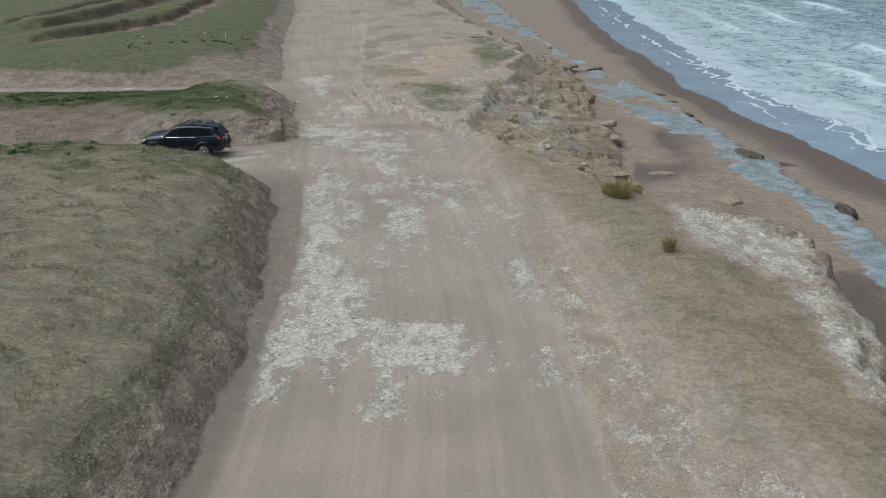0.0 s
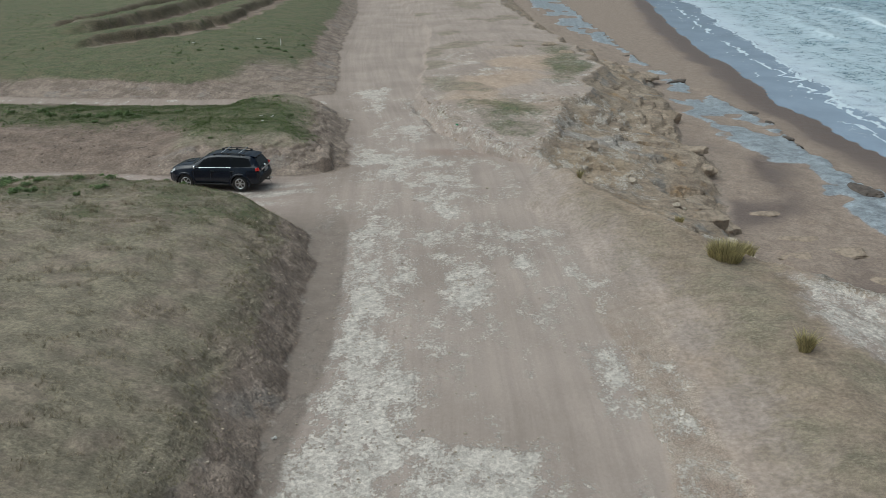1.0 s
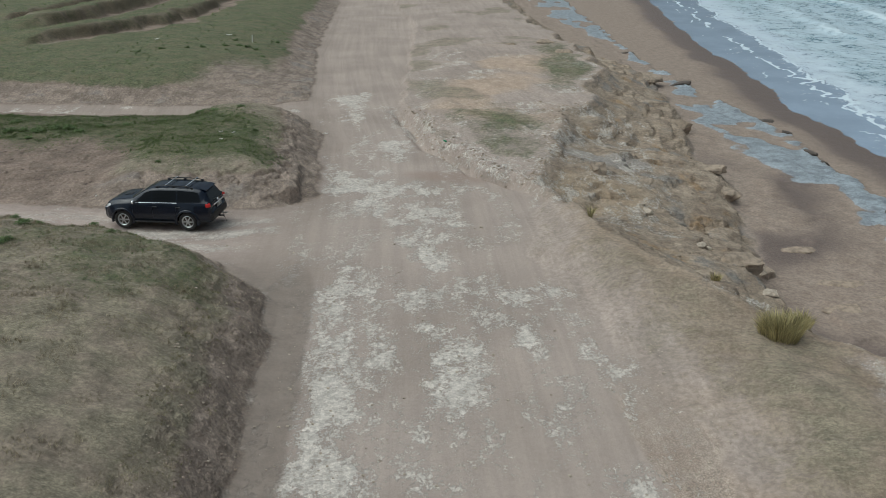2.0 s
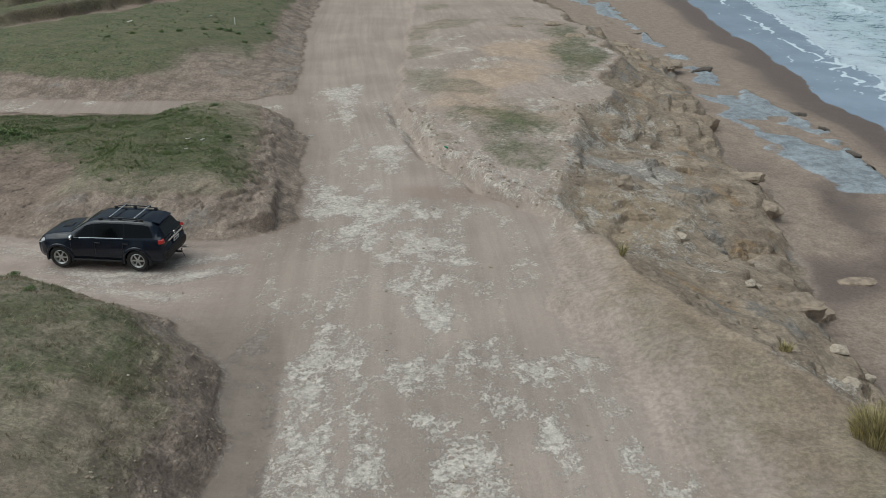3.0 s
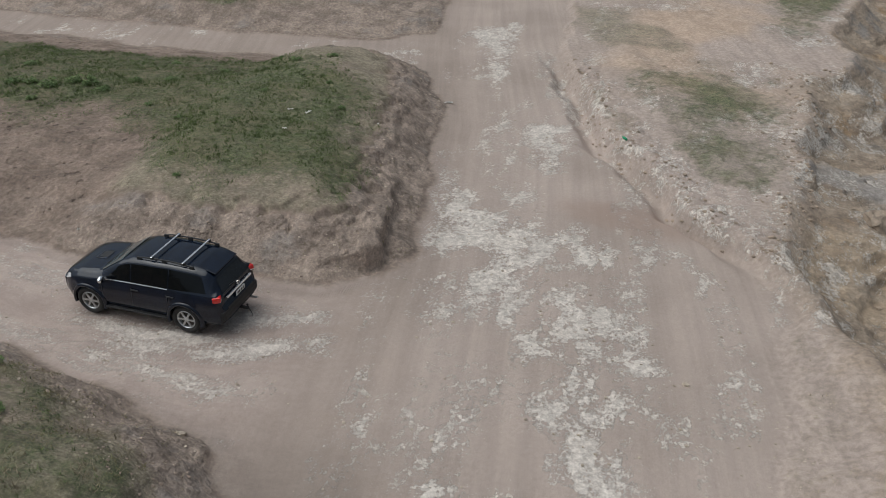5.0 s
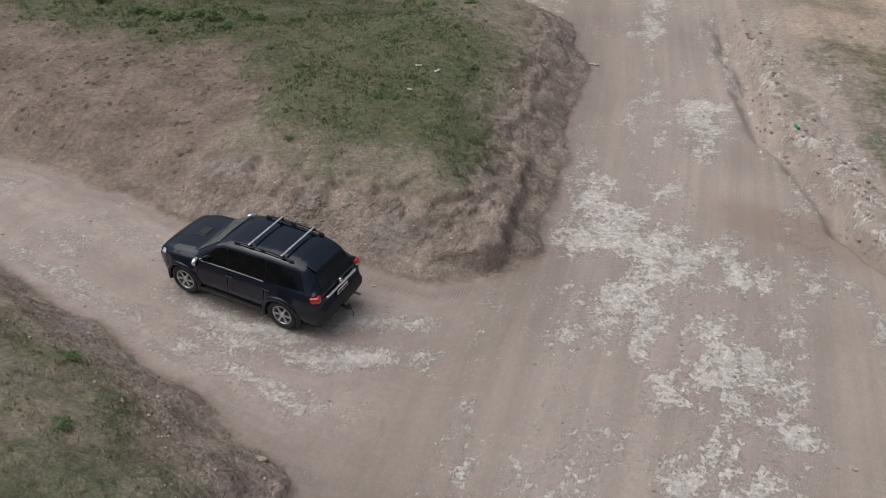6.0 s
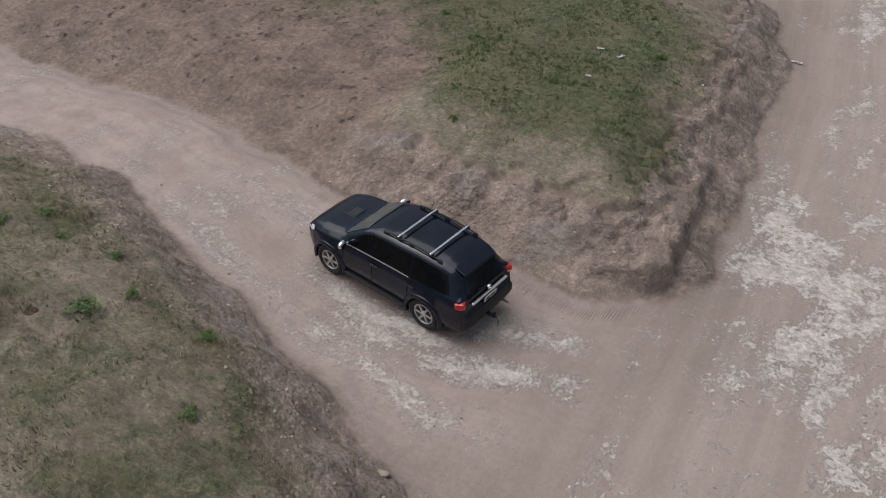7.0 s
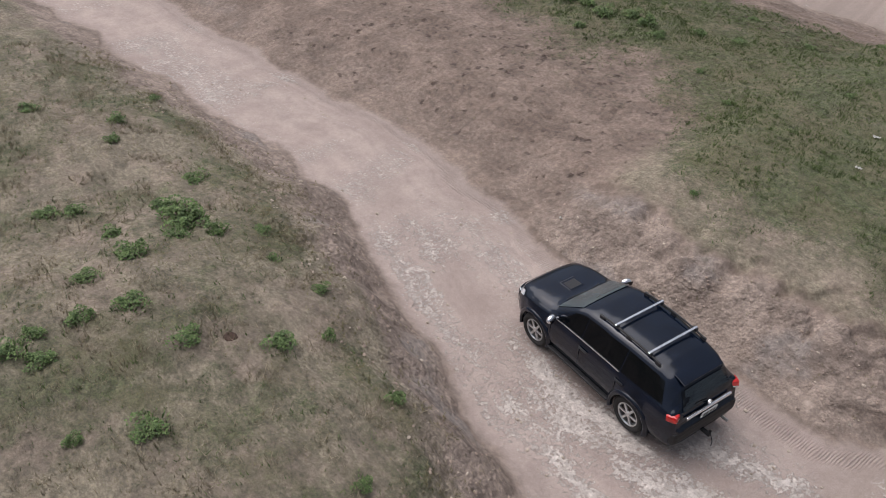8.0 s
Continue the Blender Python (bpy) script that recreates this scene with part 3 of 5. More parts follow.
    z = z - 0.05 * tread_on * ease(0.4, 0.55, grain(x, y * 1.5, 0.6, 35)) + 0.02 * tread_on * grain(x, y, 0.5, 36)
    # long scarps far off in the grass, each with a bare strip below it
    cut, strip = np.zeros(x.shape), np.zeros(x.shape)
    for line, tall in SCARPS:
        s = along(y, line) - x + 0.9 * grain(x, y, 5, 51) + 0.7 * grain(x, y, 1.8, 52)
        run = ease(line[0][1] - 1, line[0][1] + 4, y) * ease(line[-1][1] + 40, line[-1][1], y)
        z = z + run * tall * ease(-0.5, 0.4, s) * ease(6, 1.6, s) - 0.25 * run * ease(-3, -1.2, s) * ease(0, -0.5, s)
        # cut: the scarp face, thinner in grass and painted with its shade
        cut = np.maximum(cut, run * ease(-0.7, -0.2, s) * ease(0.9, 0.3, s) * (0.8 + 0.5 * grain(x, y, 1.6, 54)))
        strip = np.maximum(strip, run * ease(-2.8, -1.6, s + 0.8 * grain(x, y, 7, 53)) * ease(-0.1, -0.6, s))

    # dune and ledge east of the road
    edge, lip, foot = along(wy, DUNE_EDGE), along(y + 0.9 * grain(x, y, 2.6, 61) + 0.3 * grain(x, y, 0.8, 62), CLIFF_EDGE), along(wy, CLIFF_FOOT)
    lip = lip + ease(52, 58, y) * (1.0 * grain(x * 0.4, y, 4.5, 63) + 0.5 * grain(x * 0.5, y, 1.6, 64))
    lip = lip + ease(44, 40, y) * (0.5 * grain(x * 0.5, y, 2.2, 66) + 0.3 * grain(x * 0.5, y, 0.9, 76))
    foot = foot + 0.9 * grain(x * 0.4, y, 4.2, 67) + 0.4 * grain(x * 0.5, y, 1.4, 68)
    d = wx - edge
    d = d + 0.45 * grain(x, y, 1.5, 73) * ease(46, 42, y)
    side_road = wx - along(y, ROAD_RIGHT)
    band = ease(-0.12, 0.12, side_road) * ease(0.55, 0.15, d) * ease(37, 29, y)
    z = z + band * (0.05 + 0.03 * grain(x, y, 0.5, 74))
    south = ease(50, 47, y)
    rise = 0.12 * ease(0, 0.5, d) + 0.62 * ease(0.2, 4.0, d)
    mound = 0.15 * ease(0, 0.6, d) + 0.68 * ease(0.2, 2.6, d)
    ledge = 0.34 * ease(-0.1, 0.5, d) + 0.28 * ease(0.5, 3.5, d)
    ledge = ledge + ease(0, 0.6, d) * ease(2.6, 0.8, d) * ease(70, 66, y) * (0.12 * ridges(x, y, 0.7, 3, 65))
    mid = ease(36, 41, y) * south
    up = (rise * (1 - mid) + mound * mid) * south + ledge * (1 - south)
    sag = ease(0, 3.5, x - lip + 4.8) * ease(40, 36, y)
    up = up * (1 - 0.55 * sag)
    z = z - 0.4 * ease(51, 54, y) * ease(70, 66, y) * ease(-0.9, -0.35, d) * ease(0.15, -0.25, d)
    z = z + up + 0.09 * ease(0.5, 3, d) * ease(2, -1, x - lip) * layers(x + 0.5 * y, (y - 0.4 * x) * 0.6, 1.5, 4, 71)

    # the eroded slope down to the beach
    f = np.clip((x - lip) / np.maximum(foot - lip, 0.5), -1, 2)
    steps_south = np.interp(f, [0, 0.3, 0.36, 0.58, 0.64, 0.85, 1], [0, 0.1, 0.34, 0.46, 0.8, 0.92, 1])
    steps_north = np.interp(f, [0, 0.08, 0.25, 0.45, 0.7, 0.88, 1], [0, 0.2, 0.36, 0.5, 0.66, 0.76, 1])
    soft_drop = ease(-0.3, 0.3, grain(x * 0.4, y, 6, 69)) * ease(54, 62, y)
    steps_north = steps_north * (1 - soft_drop) + soft_drop * np.clip(f, 0, 1) ** 0.9
    sc = ease(46, 40, y)
    fall = steps_south * sc + steps_north * (1 - sc)
    crag = ease(-0.05, 0.12, f) * ease(1.12, 0.9, f)
    low = -2.55
    slope = z + (low - z) * fall
    flow = grain(0.35 * (x + 0.5 * y), y - 0.5 * x, 1.0, 86) + 0.5 * grain(0.3 * (x + 0.5 * y), y - 0.5 * x, 0.45, 84)
    rough = 0.40 * layers(x + 0.4 * y, y - 0.3 * x, 7.0, 2, 85) + 0.05 * flow + 0.05 * layers(x, y, 1.3, 4, 87, 0.6) + 0.05 * ridges(x + 0.3 * y, 1.4 * (y - 0.3 * x), 1.1, 3, 83)
    slope = slope + crag * rough
    # ledges break out of the smooth clay here and there
    tread, sway = 0.5, 0.9 * layers(x, y, 5.5, 3, 88) + 0.2 * layers(x, y, 1.0, 4, 98, 0.6)
    q = slope / tread + sway
    part_q = q - np.floor(q)
    terr = (np.floor(q) + 0.3 * part_q + 0.7 * ease(0.76, 0.93, part_q) - sway) * tread
    breaks = ease(0.0, 0.3, grain(x, y, 4.2, 89) + 0.35 * grain(x, y, 1.3, 90) + 0.25 * ease(7, 11, x))
    slope = slope + crag * breaks * (terr - slope) * 0.85
    slope = slope + crag * sc * (0.06 * ridges(x, y, 1.2, 4, 77) + 0.05 * layers(x, y, 0.6, 2, 78))
    slope = slope - 0.16 * crag * breaks * ease(0.62, 0.82, part_q) * ease(0.9, 0.85, part_q)
    sea_x = along(y + 3.0 * grain(x, y, 14, 91), WATER_LINE) + 0.8 * grain(x, y, 9, 92)
    out = np.clip((x - foot) / np.maximum(sea_x - foot, 2), 0, 6)
    beach = np.interp(out, [0, 0.3, 1, 1.6, 3, 6], [low, low - 0.25, SEA, SEA - 0.35, SEA - 1.4, SEA - 3]) + 0.02 * layers(x, y, 1.5, 3, 95)
    # shelf of blue-grey rock lying in the sand
    s_in, s_out = along(y, SHELF_IN) + 1.3 * layers(x, y, 5, 4, 101), along(y, SHELF_OUT) + 0.9 * layers(x, y, 4, 4, 105)
    shelf = ease(-0.5, 0.9, x - s_in) * ease(0.15, -0.15, x - s_out) * ease(-0.35, 0.05, grain(x, y, 5.5, 111) + 0.5 * grain(x, y, 1.8, 113) + 0.15)
    beach = beach + shelf * (0.16 + 0.07 * layers(x, y, 1.4, 4, 115)) + 0.1 * ease(0.9, 0.2, np.abs(x - s_out)) * shelf
    slab = ease(0.15, 0.4, grain(x, y, 4.5, 121) + 0.4 * grain(x, y, 1.2, 122)) * ease(0.5, 1.5, x - foot) * ease(9, 5, x - foot)
    beach = beach + 0.16 * slab
    z = np.where(f > 1, beach, np.where(f > -0.06, slope, z))
    z = np.where(f > 1, z + (slope - z) * ease(1.12, 1.0, f) * 0.6, z)

    # what covers it
    nx_, ny_ = x + 1.6 * grain(x, y, 5, 161), y + 4 * grain(x, y, 7, 162)
    coast, on_beach = ease(-0.12, 0.1, f), ease(0.95, 1.05, f)
    road = ease(0.05, -0.3, a) * ease(0.05, -0.3, b) * ease(0.05, -0.3, c) * ease(0.3, -0.5, d)
    pale = deepest(x + 0.12 * grain(x, y, 0.7, 4), y + 0.12 * grain(x, y, 0.6, 6), PALE_NEAR + PALE_MIDDLE + PALE_CROSSING + PALE_BEYOND)
    pale = np.clip(0.53 + pale / 1.5, 0, 0.8)
    streak = deepest(wx, wy, STREAKS)
    pale = np.maximum(pale, 0.77 * ease(-0.8, 0.3, streak))
    along_road = ease(-0.3, 0.5, grain(x + 0.12 * y, y * 0.35, 1.6, 131) + 0.4 * grain(x, y, 5, 132))
    side_run = ease(-0.1, 0.45, grain(x * 0.22, b, 0.75, 133) + 0.25 * grain(x, y, 3, 134)) * ease(-9, -11, x) * ease(-0.8, -1.4, b) * ease(-34, -28, x) * ease(58, 52, y)
    pale = np.maximum(pale, 0.42 * side_run)
    pale = np.maximum(pale, 0.40 * along_road * ease(18, 22, y) * ease(74, 66, y)) * road
    pale = np.maximum(pale, band * (0.33 + 0.35 * grain(x, y, 1.8, 138)))
    lip_pale = ease(-1.6, 0.2, x - lip) * ease(0.75, 0.5, f) * (ease(42, 38, y) + 0.75 * ease(46, 50, y) * ease(75, 68, y))
    pale = np.maximum(pale, 0.62 * ease(0.02, 0.06, inner) * ease(0.3, 0.12, inner) * ease(0.3, 0.45, tall))
    on_ledge = deepest(wx, wy, PALE_LEDGE)
    pale = np.maximum(pale, np.clip(0.44 + on_ledge / 2.5, 0, 0.58))
    on_ledge = ease(-0.8, 0.7, on_ledge + 0.5 * grain(x, y, 1.2, 139))
    pale = np.maximum(pale, 0.66 * lip_pale * ease(-0.7, 0.2, grain(x, y, 1.7, 135)))
    pale = np.maximum(pale, 0.52 * ease(50, 52, y) * ease(68, 64, y) * ease(-0.2, 0.3, d) * ease(2.4, 1.0, d))
    pale = np.maximum(pale, 0.44 * ease(53, 56, y) * ease(96, 84, y) * ease(0.5, 1.5, d) * ease(0.4, -0.4, x - lip) * ease(-0.2, 0.4, grain(x, y, 3.2, 137)))
    green = ease(-1.9, 2.0, inside(wx, wy, GREEN_TOP) + 0.5 * grain(x, y, 1.7, 143)) * (0.84 + 0.25 * grain(x, y, 2.2, 144))
    top_a = ease(1.0, 1.9, a)
    green = np.maximum(green, top_a * (0.03 + 0.38 * ease(30, 37, y) + 0.10 * ease(-0.1, -0.6, a - 2.6) + 0.34 * grain(x, y, 2.6, 141)))
    green = np.maximum(green, ease(1.6, 3.4, c + 0.9 * grain(x, y, 3.5, 146)) * (1 - 0.85 * bowl * ease(10, 7, c)) * (0.95 + 0.25 * grain(x, y, 6, 145)))
    green = np.maximum(green, ease(3.2, 4.5, b) * w * (0.25 + 0.9 * ease(53, 57, y)) * (0.75 + 0.4 * grain(x, y, 2.5, 147)))
    green = np.maximum(green, ease(72, 79, ny_) * ease(100, 90, ny_) * ease(0.4, 4.0, nx_) * ease(0.2, -1.4, x - lip) * 0.66)
    green = np.maximum(green, ease(55, 57, y) * ease(69, 66, y) * ease(1.2, 2.6, d) * ease(0.1, -1.0, x - lip) * (0.5 + 0.3 * grain(x, y, 2.5, 149)))
    dry = np.maximum(np.maximum(ease(0.7, 1.6, a), ease(1.5, 2.6, b) * (1 - 0.8 * w)), ease(1.8, 3.4, c) * (1 - 0.7 * bowl * ease(10, 7, c)))
    north = ease(52, 60, ny_)
    dry = np.maximum(dry, ease(-0.1, 0.5, d) * ease(0.2, -1.2, x - lip) * ((1 - north) * (0.36 + 0.14 * ease(0.5, 3.5, d) + 0.2 * grain(x, y, 2.4, 75)) + north * 0.6 * ease(0.05, 0.6, layers(x, y, 8, 3, 165))))
    wet = ease(-5.6, -1.2, x - sea_x + 1.0 * grain(x, y, 6, 151)) * on_beach
    hollow = on_beach * ease(-0.2, 0.4, grain(x, y, 6, 155)) * 0.8 * ease(8, 3, x - foot) * ease(74, 62, y)
    wet = np.maximum(wet, hollow)
    toe_strip = ease(-0.15, 0.1, -a) * ease(0.12, -0.12, x - along(y, TOE_STRIP_EDGE) + 0.12 * grain(x, y, 0.9, 183)) * ease(43, 40, y)
    pale = np.maximum(pale, 0.5 * ease(-0.25, 0.0, a) * ease(0.9, 0.3, a) * ease(42, 39, y) * ease(20, 24, y) * ease(-10, -8.5, x))
    mud = 0.7 * ease(1.4, 0.3, np.hypot((x + 2.6 + 0.8 * (y - 54)) / 3.0, (y - 54.3) / 1.5)) * road
    rim_rubble = np.maximum(ease(51, 53, y) * ease(70, 66, y) * ease(-0.5, 0.1, d) * ease(1.6, 0.5, d), 0.8 * ease(52, 54, y) * ease(72, 66, y) * ease(-1.2, -0.5, x - lip) * ease(1.2, 0.3, x - lip))
    side = ease(-8, -12, x) * ease(0.05, -0.3, a) * ease(0.05, -0.3, b) * ease(60, 54, y)
    ash = ease(1.3, 0.6, np.hypot((x - 5.4) / 2.4, (y - 59.6 - 0.2 * (x - 5)) / 1.9) + 0.4 * grain(x, y, 2.0, 167))
    near_lane = np.exp(-((y - along_x(x, LANE_SOUTH) + 0.2 * grain(x, y, 2, 181)) / 0.55) ** 2)
    far_lane = np.exp(-((y - along_x(x, LANE_NORTH) + 0.2 * grain(x, y, 2, 182)) / 0.75) ** 2)
    middle = ease(-20, -25, x) * ease(-0.5, -1.1, a) * ease(-0.5, -1.3, b)
    dusty = np.clip(np.maximum(np.maximum(near_lane, far_lane) * ease(-8, -11, x), 0.75 * middle) * side, 0, 1)
    pale = np.maximum(pale, 0.48 * dusty * ease(-24, -18, x))
    orange = 0.9 * ease(1.4, 0.7, np.hypot((x - 4.6) / 2.8, (y - 53.2) / 2.4) + 0.4 * grain(x, y, 2.2, 168)) + ease(58, 72, ny_) * ease(100, 80, ny_) * ease(-6, -2.0, nx_) * ease(6, 1.5, nx_) * ease(-0.5, 0.3, layers(x, y, 7, 3, 166)) + 0.4 * ease(-0.3, 0.8, d) * ease(2.6, 1.0, d) * ease(40, 30, y) * ease(-0.3, 0.3, grain(x, y, 3, 163))
    return dict(z=z, pale=pale, dry=dry * (1 - coast) * (1 - 0.9 * strip) * (1 - 0.9 * on_ledge), across=x - along(y, ROAD_LEFT), verge=np.maximum(band, 0.25 * ease(-1.6, -0.6, d) * ease(1.6, 0.6, d) * ease(50, 46, y)), band=band, green=np.clip(green, 0, 1) * (1 - 0.75 * cut) * (1 - 0.9 * strip) * (1 - ease(0, 0.15, f)), rock=coast * (1 - on_beach), sand=on_beach,
                wet=wet, shelf=np.maximum(shelf, 0) * on_beach, face=face, warm=0.75 * side, road=road, mud=mud, scarp_shade=cut, lumpy=lumpy, ochre=np.clip(orange, 0, 1), trod=tread_on, ash=ash, dusty=dusty, toe_strip=toe_strip, rim=rim_rubble, crest=ease(0.5, 1.1, a) * ease(2.6, 1.6, a), bare=(1 - 0.8 * on_ledge) * np.maximum((0.25 * ease(-0.6, 0.8, d) + 0.5 * ease(0.5, 3.5, d)) * ease(1.0, 0, x - lip) * (1 - 0.75 * ease(50, 54, y)), np.maximum(np.maximum(ease(-0.5, 0.5, a), ease(-0.6, 0.6, b)), np.maximum(ease(-0.6, 0.6, c), strip))), lane=np.clip(-b, -2, 12), track=np.exp(-((b + 0.45 + 0.12 * grain(x, y, 5, 171)) / 0.13) ** 2) * ease(-8.8, -10, x) * ease(51, 50, y))


def height(x, y):
    return float(land(np.array([float(x)]), np.array([float(y)]))["z"][0])


# ---- the ground: one sheet to the horizon, finest round the road ----
def spread(*runs):
    """Grid lines: runs of (start, stop, first step, growth)."""
    out = []
    for a, b, step, grow in runs:
        v = a
        while v < b:
            out.append(v)
            v += step
            step *= grow
    out.append(runs[-1][1])
    return np.array(out)


def grown(start, stop, step, grow):
    out, v = [], start
    while abs(v - start) < abs(stop - start):
        out.append(v)
        v += math.copysign(step, stop - start)
        step *= grow
    return out + [stop]


def sheet(name, xs, ys, z, masks, material):
    nx, ny = len(xs), len(ys)
    X, Y = np.meshgrid(xs, ys)
    co = np.stack([X.ravel(), Y.ravel(), z.ravel()], 1).astype(np.float32)
    i = (np.arange(ny - 1)[:, None] * nx + np.arange(nx - 1)[None, :]).ravel()
    quads = np.stack([i, i + 1, i + nx + 1, i + nx], 1).astype(np.int32)
    me = bpy.data.meshes.new(name)
    me.vertices.add(len(co))
    me.vertices.foreach_set("co", co.ravel())
    me.loops.add(quads.size)
    me.loops.foreach_set("vertex_index", quads.ravel())
    me.polygons.add(len(quads))
    me.polygons.foreach_set("loop_start", np.arange(0, quads.size, 4, dtype=np.int32))
    me.polygons.foreach_set("use_smooth", np.ones(len(quads), bool))
    me.update(calc_edges=True)
    for key, value in masks.items():
        at = me.attributes.new(key, "FLOAT", "POINT")
        at.data.foreach_set("value", value.ravel().astype(np.float32))
    me.materials.append(material)
    return new(name, me)


xs = np.array(sorted(set(np.round(grown(-50, -2500, 0.3, 1.06) + list(np.arange(-50, -36, 0.25)) + list(np.arange(-36, -13, 0.1)) + list(np.arange(-13, -5.6, 0.06)) + list(np.arange(-5.6, 14, 0.1)) + list(np.arange(14, 30, 0.3)) + grown(30, 3000, 0.6, 1.14), 4))))
ys = np.array(sorted(set(np.round(grown(13, -600, 0.3, 1.2) + list(np.arange(13, 46.5, 0.1)) + list(np.arange(46.5, 54, 0.06)) + list(np.arange(54, 66, 0.1)) + list(np.arange(66, 100, 0.25)) + grown(100, 4000, 0.4, 1.035), 4))))
gx, gy = np.meshgrid(xs, ys)
LAND = land(gx.ravel(), gy.ravel())
ground = sheet("ground", xs, ys, LAND["z"], {k: LAND[k] for k in ("pale", "dry", "green", "rock", "sand", "wet", "shelf", "face", "warm", "road", "lane", "track", "mud", "scarp_shade", "lumpy", "band", "bare", "trod", "ochre", "ash", "dusty", "toe_strip", "across")}, GROUND)
tagged(ground, "dirt road and grassy banks above a sandy beach", "ground", kind="structure")

# ---- the sea ----
sxs = np.array(sorted(set(np.round(list(np.arange(18, 70, 0.35)) + grown(70, 4000, 0.6, 1.07), 4))))
sys_ = np.array(sorted(set(np.round(grown(40, -600, 0.8, 1.15) + list(np.arange(40, 130, 0.45)) + grown(130, 4500, 0.6, 1.04), 4))))
wx, wy = np.meshgrid(sxs, sys_)
wx, wy = wx.ravel(), wy.ravel()
u = wx - along(wy, WATER_LINE)
front = 5.6 + 1.3 * grain(wx * 0.2, wy, 9, 201) + 0.7 * np.abs(grain(wx * 0.2, wy, 3.5, 202)) + 0.3 * grain(wx, wy, 1.2, 203) + 2.2 * ease(95, 130, wy)
v = u - front
foam = ease(-0.3, 0.8, v) * (0.5 + 0.2 * ease(6, 0, v) + 0.14 * grain(wx, wy * 0.35, 3.0, 205))
foam = foam * (1 - 0.35 * ease(10, 40, v)) + 0.22 * ease(-1.2, -0.2, v) * ease(0.3, -0.4, v)
line = ease(0.4, 0.05, np.abs(v - 0.1)) * (0.78 + 0.3 * grain(wx, wy, 4, 206))
rim = np.abs(u - 4.2 - 0.9 * np.abs(grain(wx * 0.3, wy, 5, 214)) * 3 - 0.5 * grain(wx, wy, 1.6, 215))
line = np.maximum(line, ease(0.5, 0.08, rim) * 0.8 * ease(-0.6, 0.0, grain(wx, wy, 6, 216)))
thin = np.abs(u - 2.6 - 1.2 * grain(wx * 0.3, wy, 6, 207) - 0.8 * grain(wx, wy, 2.2, 208))
line = np.maximum(line, ease(0.4, 0.05, thin) * 0.62 * ease(-0.1, 0.3, grain(wx, wy, 5, 209)))
z = np.full(wx.shape, SEA) + 0.10 * ease(0.3, 4, v) * layers(wx, wy * 0.5, 3.2, 3, 211) + 0.05 * ease(0.9, 0, np.abs(v - 0.4))
for off, tall, wide in ((13, 0.5, 1.6), (24, 0.65, 2.0), (38, 0.8, 2.4), (56, 0.8, 3)):
    w = v - off - 2.5 * grain(wx * 0.3, wy, 22, 221 + off) - 0.8 * grain(wx * 0.5, wy, 6, 222 + off)
    crest = ease(-wide, 0, w) * ease(wide * 1.6, 0, w) * ease(-0.35, 0.25, grain(wx * 0.2, wy, 26, 231 + off))
    z = z + tall * crest
    line = np.maximum(line, 0.95 * crest * ease(0.8, -0.1, w) * ease(-wide * 0.9, -0.2, w))
    foam = foam + 0.22 * crest
deep = ease(0.5, 7, v)
sea = sheet("sea", sxs, sys_, z, {"foam": np.clip(foam, 0, 1), "line": line, "deep": deep}, WATER)
tagged(sea, "grey-green sea with white foam running up the beach", "sea", kind="structure")


# ---- building helpers ----
def part(name, bm, material, parent=None, label="", smooth=False):
    me = bpy.data.meshes.new(name)
    bm.to_mesh(me)
    bm.free()
    if smooth:
        me.shade_smooth()
    me.materials.append(material)
    ob = new(name, me)
    if parent is not None:
        ob.parent = parent
    if label:
        ob["label"] = label
    return ob


def box(bm, sx, sy, sz, m=Matrix(), bevel=0.0):
    made = bmesh.ops.create_cube(bm, size=1.0, matrix=m @ Matrix.Diagonal((sx, sy, sz, 1)))
    if bevel:
        edges = list({e for v in made["verts"] for e in v.link_edges})
        bmesh.ops.bevel(bm, geom=edges, offset=bevel, segments=2, affect="EDGES", profile=0.6)
    return bm


def rod(bm, a, b, r1, r2=None, sides=8):
    a, b = Vector(a), Vector(b)
    turn = (b - a).to_track_quat("Z", "Y").to_matrix().to_4x4()
    bmesh.ops.create_cone(bm, cap_ends=True, segments=sides, radius1=r1, radius2=r1 if r2 is None else r2, depth=(b - a).length,
                          matrix=Matrix.Translation((a + b) / 2) @ turn)
    return bm


def lathe(bm, profile, sides=32, m=Matrix()):
    """Spins (radius, offset) points about the y axis."""
    rings = []
    for i in range(sides):
        a = 2 * math.pi * i / sides
        rings.append([bm.verts.new(m @ Vector((r * math.cos(a), o, r * math.sin(a)))) for r, o in profile])
    for i in range(sides):
        p, q = rings[i], rings[(i + 1) % sides]
        for j in range(len(profile) - 1):
            bm.faces.new((p[j], q[j], q[j + 1], p[j + 1]))
    return bm


def grid_faces(bm, rows, closed=False):
    for p, q in zip(rows, rows[1:]):
        n = len(p)
        for j in range(n if closed else n - 1):
            bm.faces.new((p[j], p[(j + 1) % n], q[(j + 1) % n], q[j]))
    return bm


# ---- the car: a black off-road wagon ----
PAINT = plain("black_paint", (0.0035, 0.0075, 0.017, 1), 0.12, 0.0, 0.2, 3, 0, 0.0, 0.5)
GLASS = plain("tinted_glass", (0.003, 0.004, 0.005, 1), 0.06, 0.0, 0.05, 2, 0, 0, 0.25)
BACK_GLASS = plain("rear_glass", (0.006, 0.008, 0.012, 1), 0.08, 0.0, 0.1, 2, 0, 0, 0.5)
SHIELD = plain("windscreen_glass", (0.07, 0.088, 0.095, 1), 0.05, 0.0, 0.1, 2, 0, 0, 0.5)
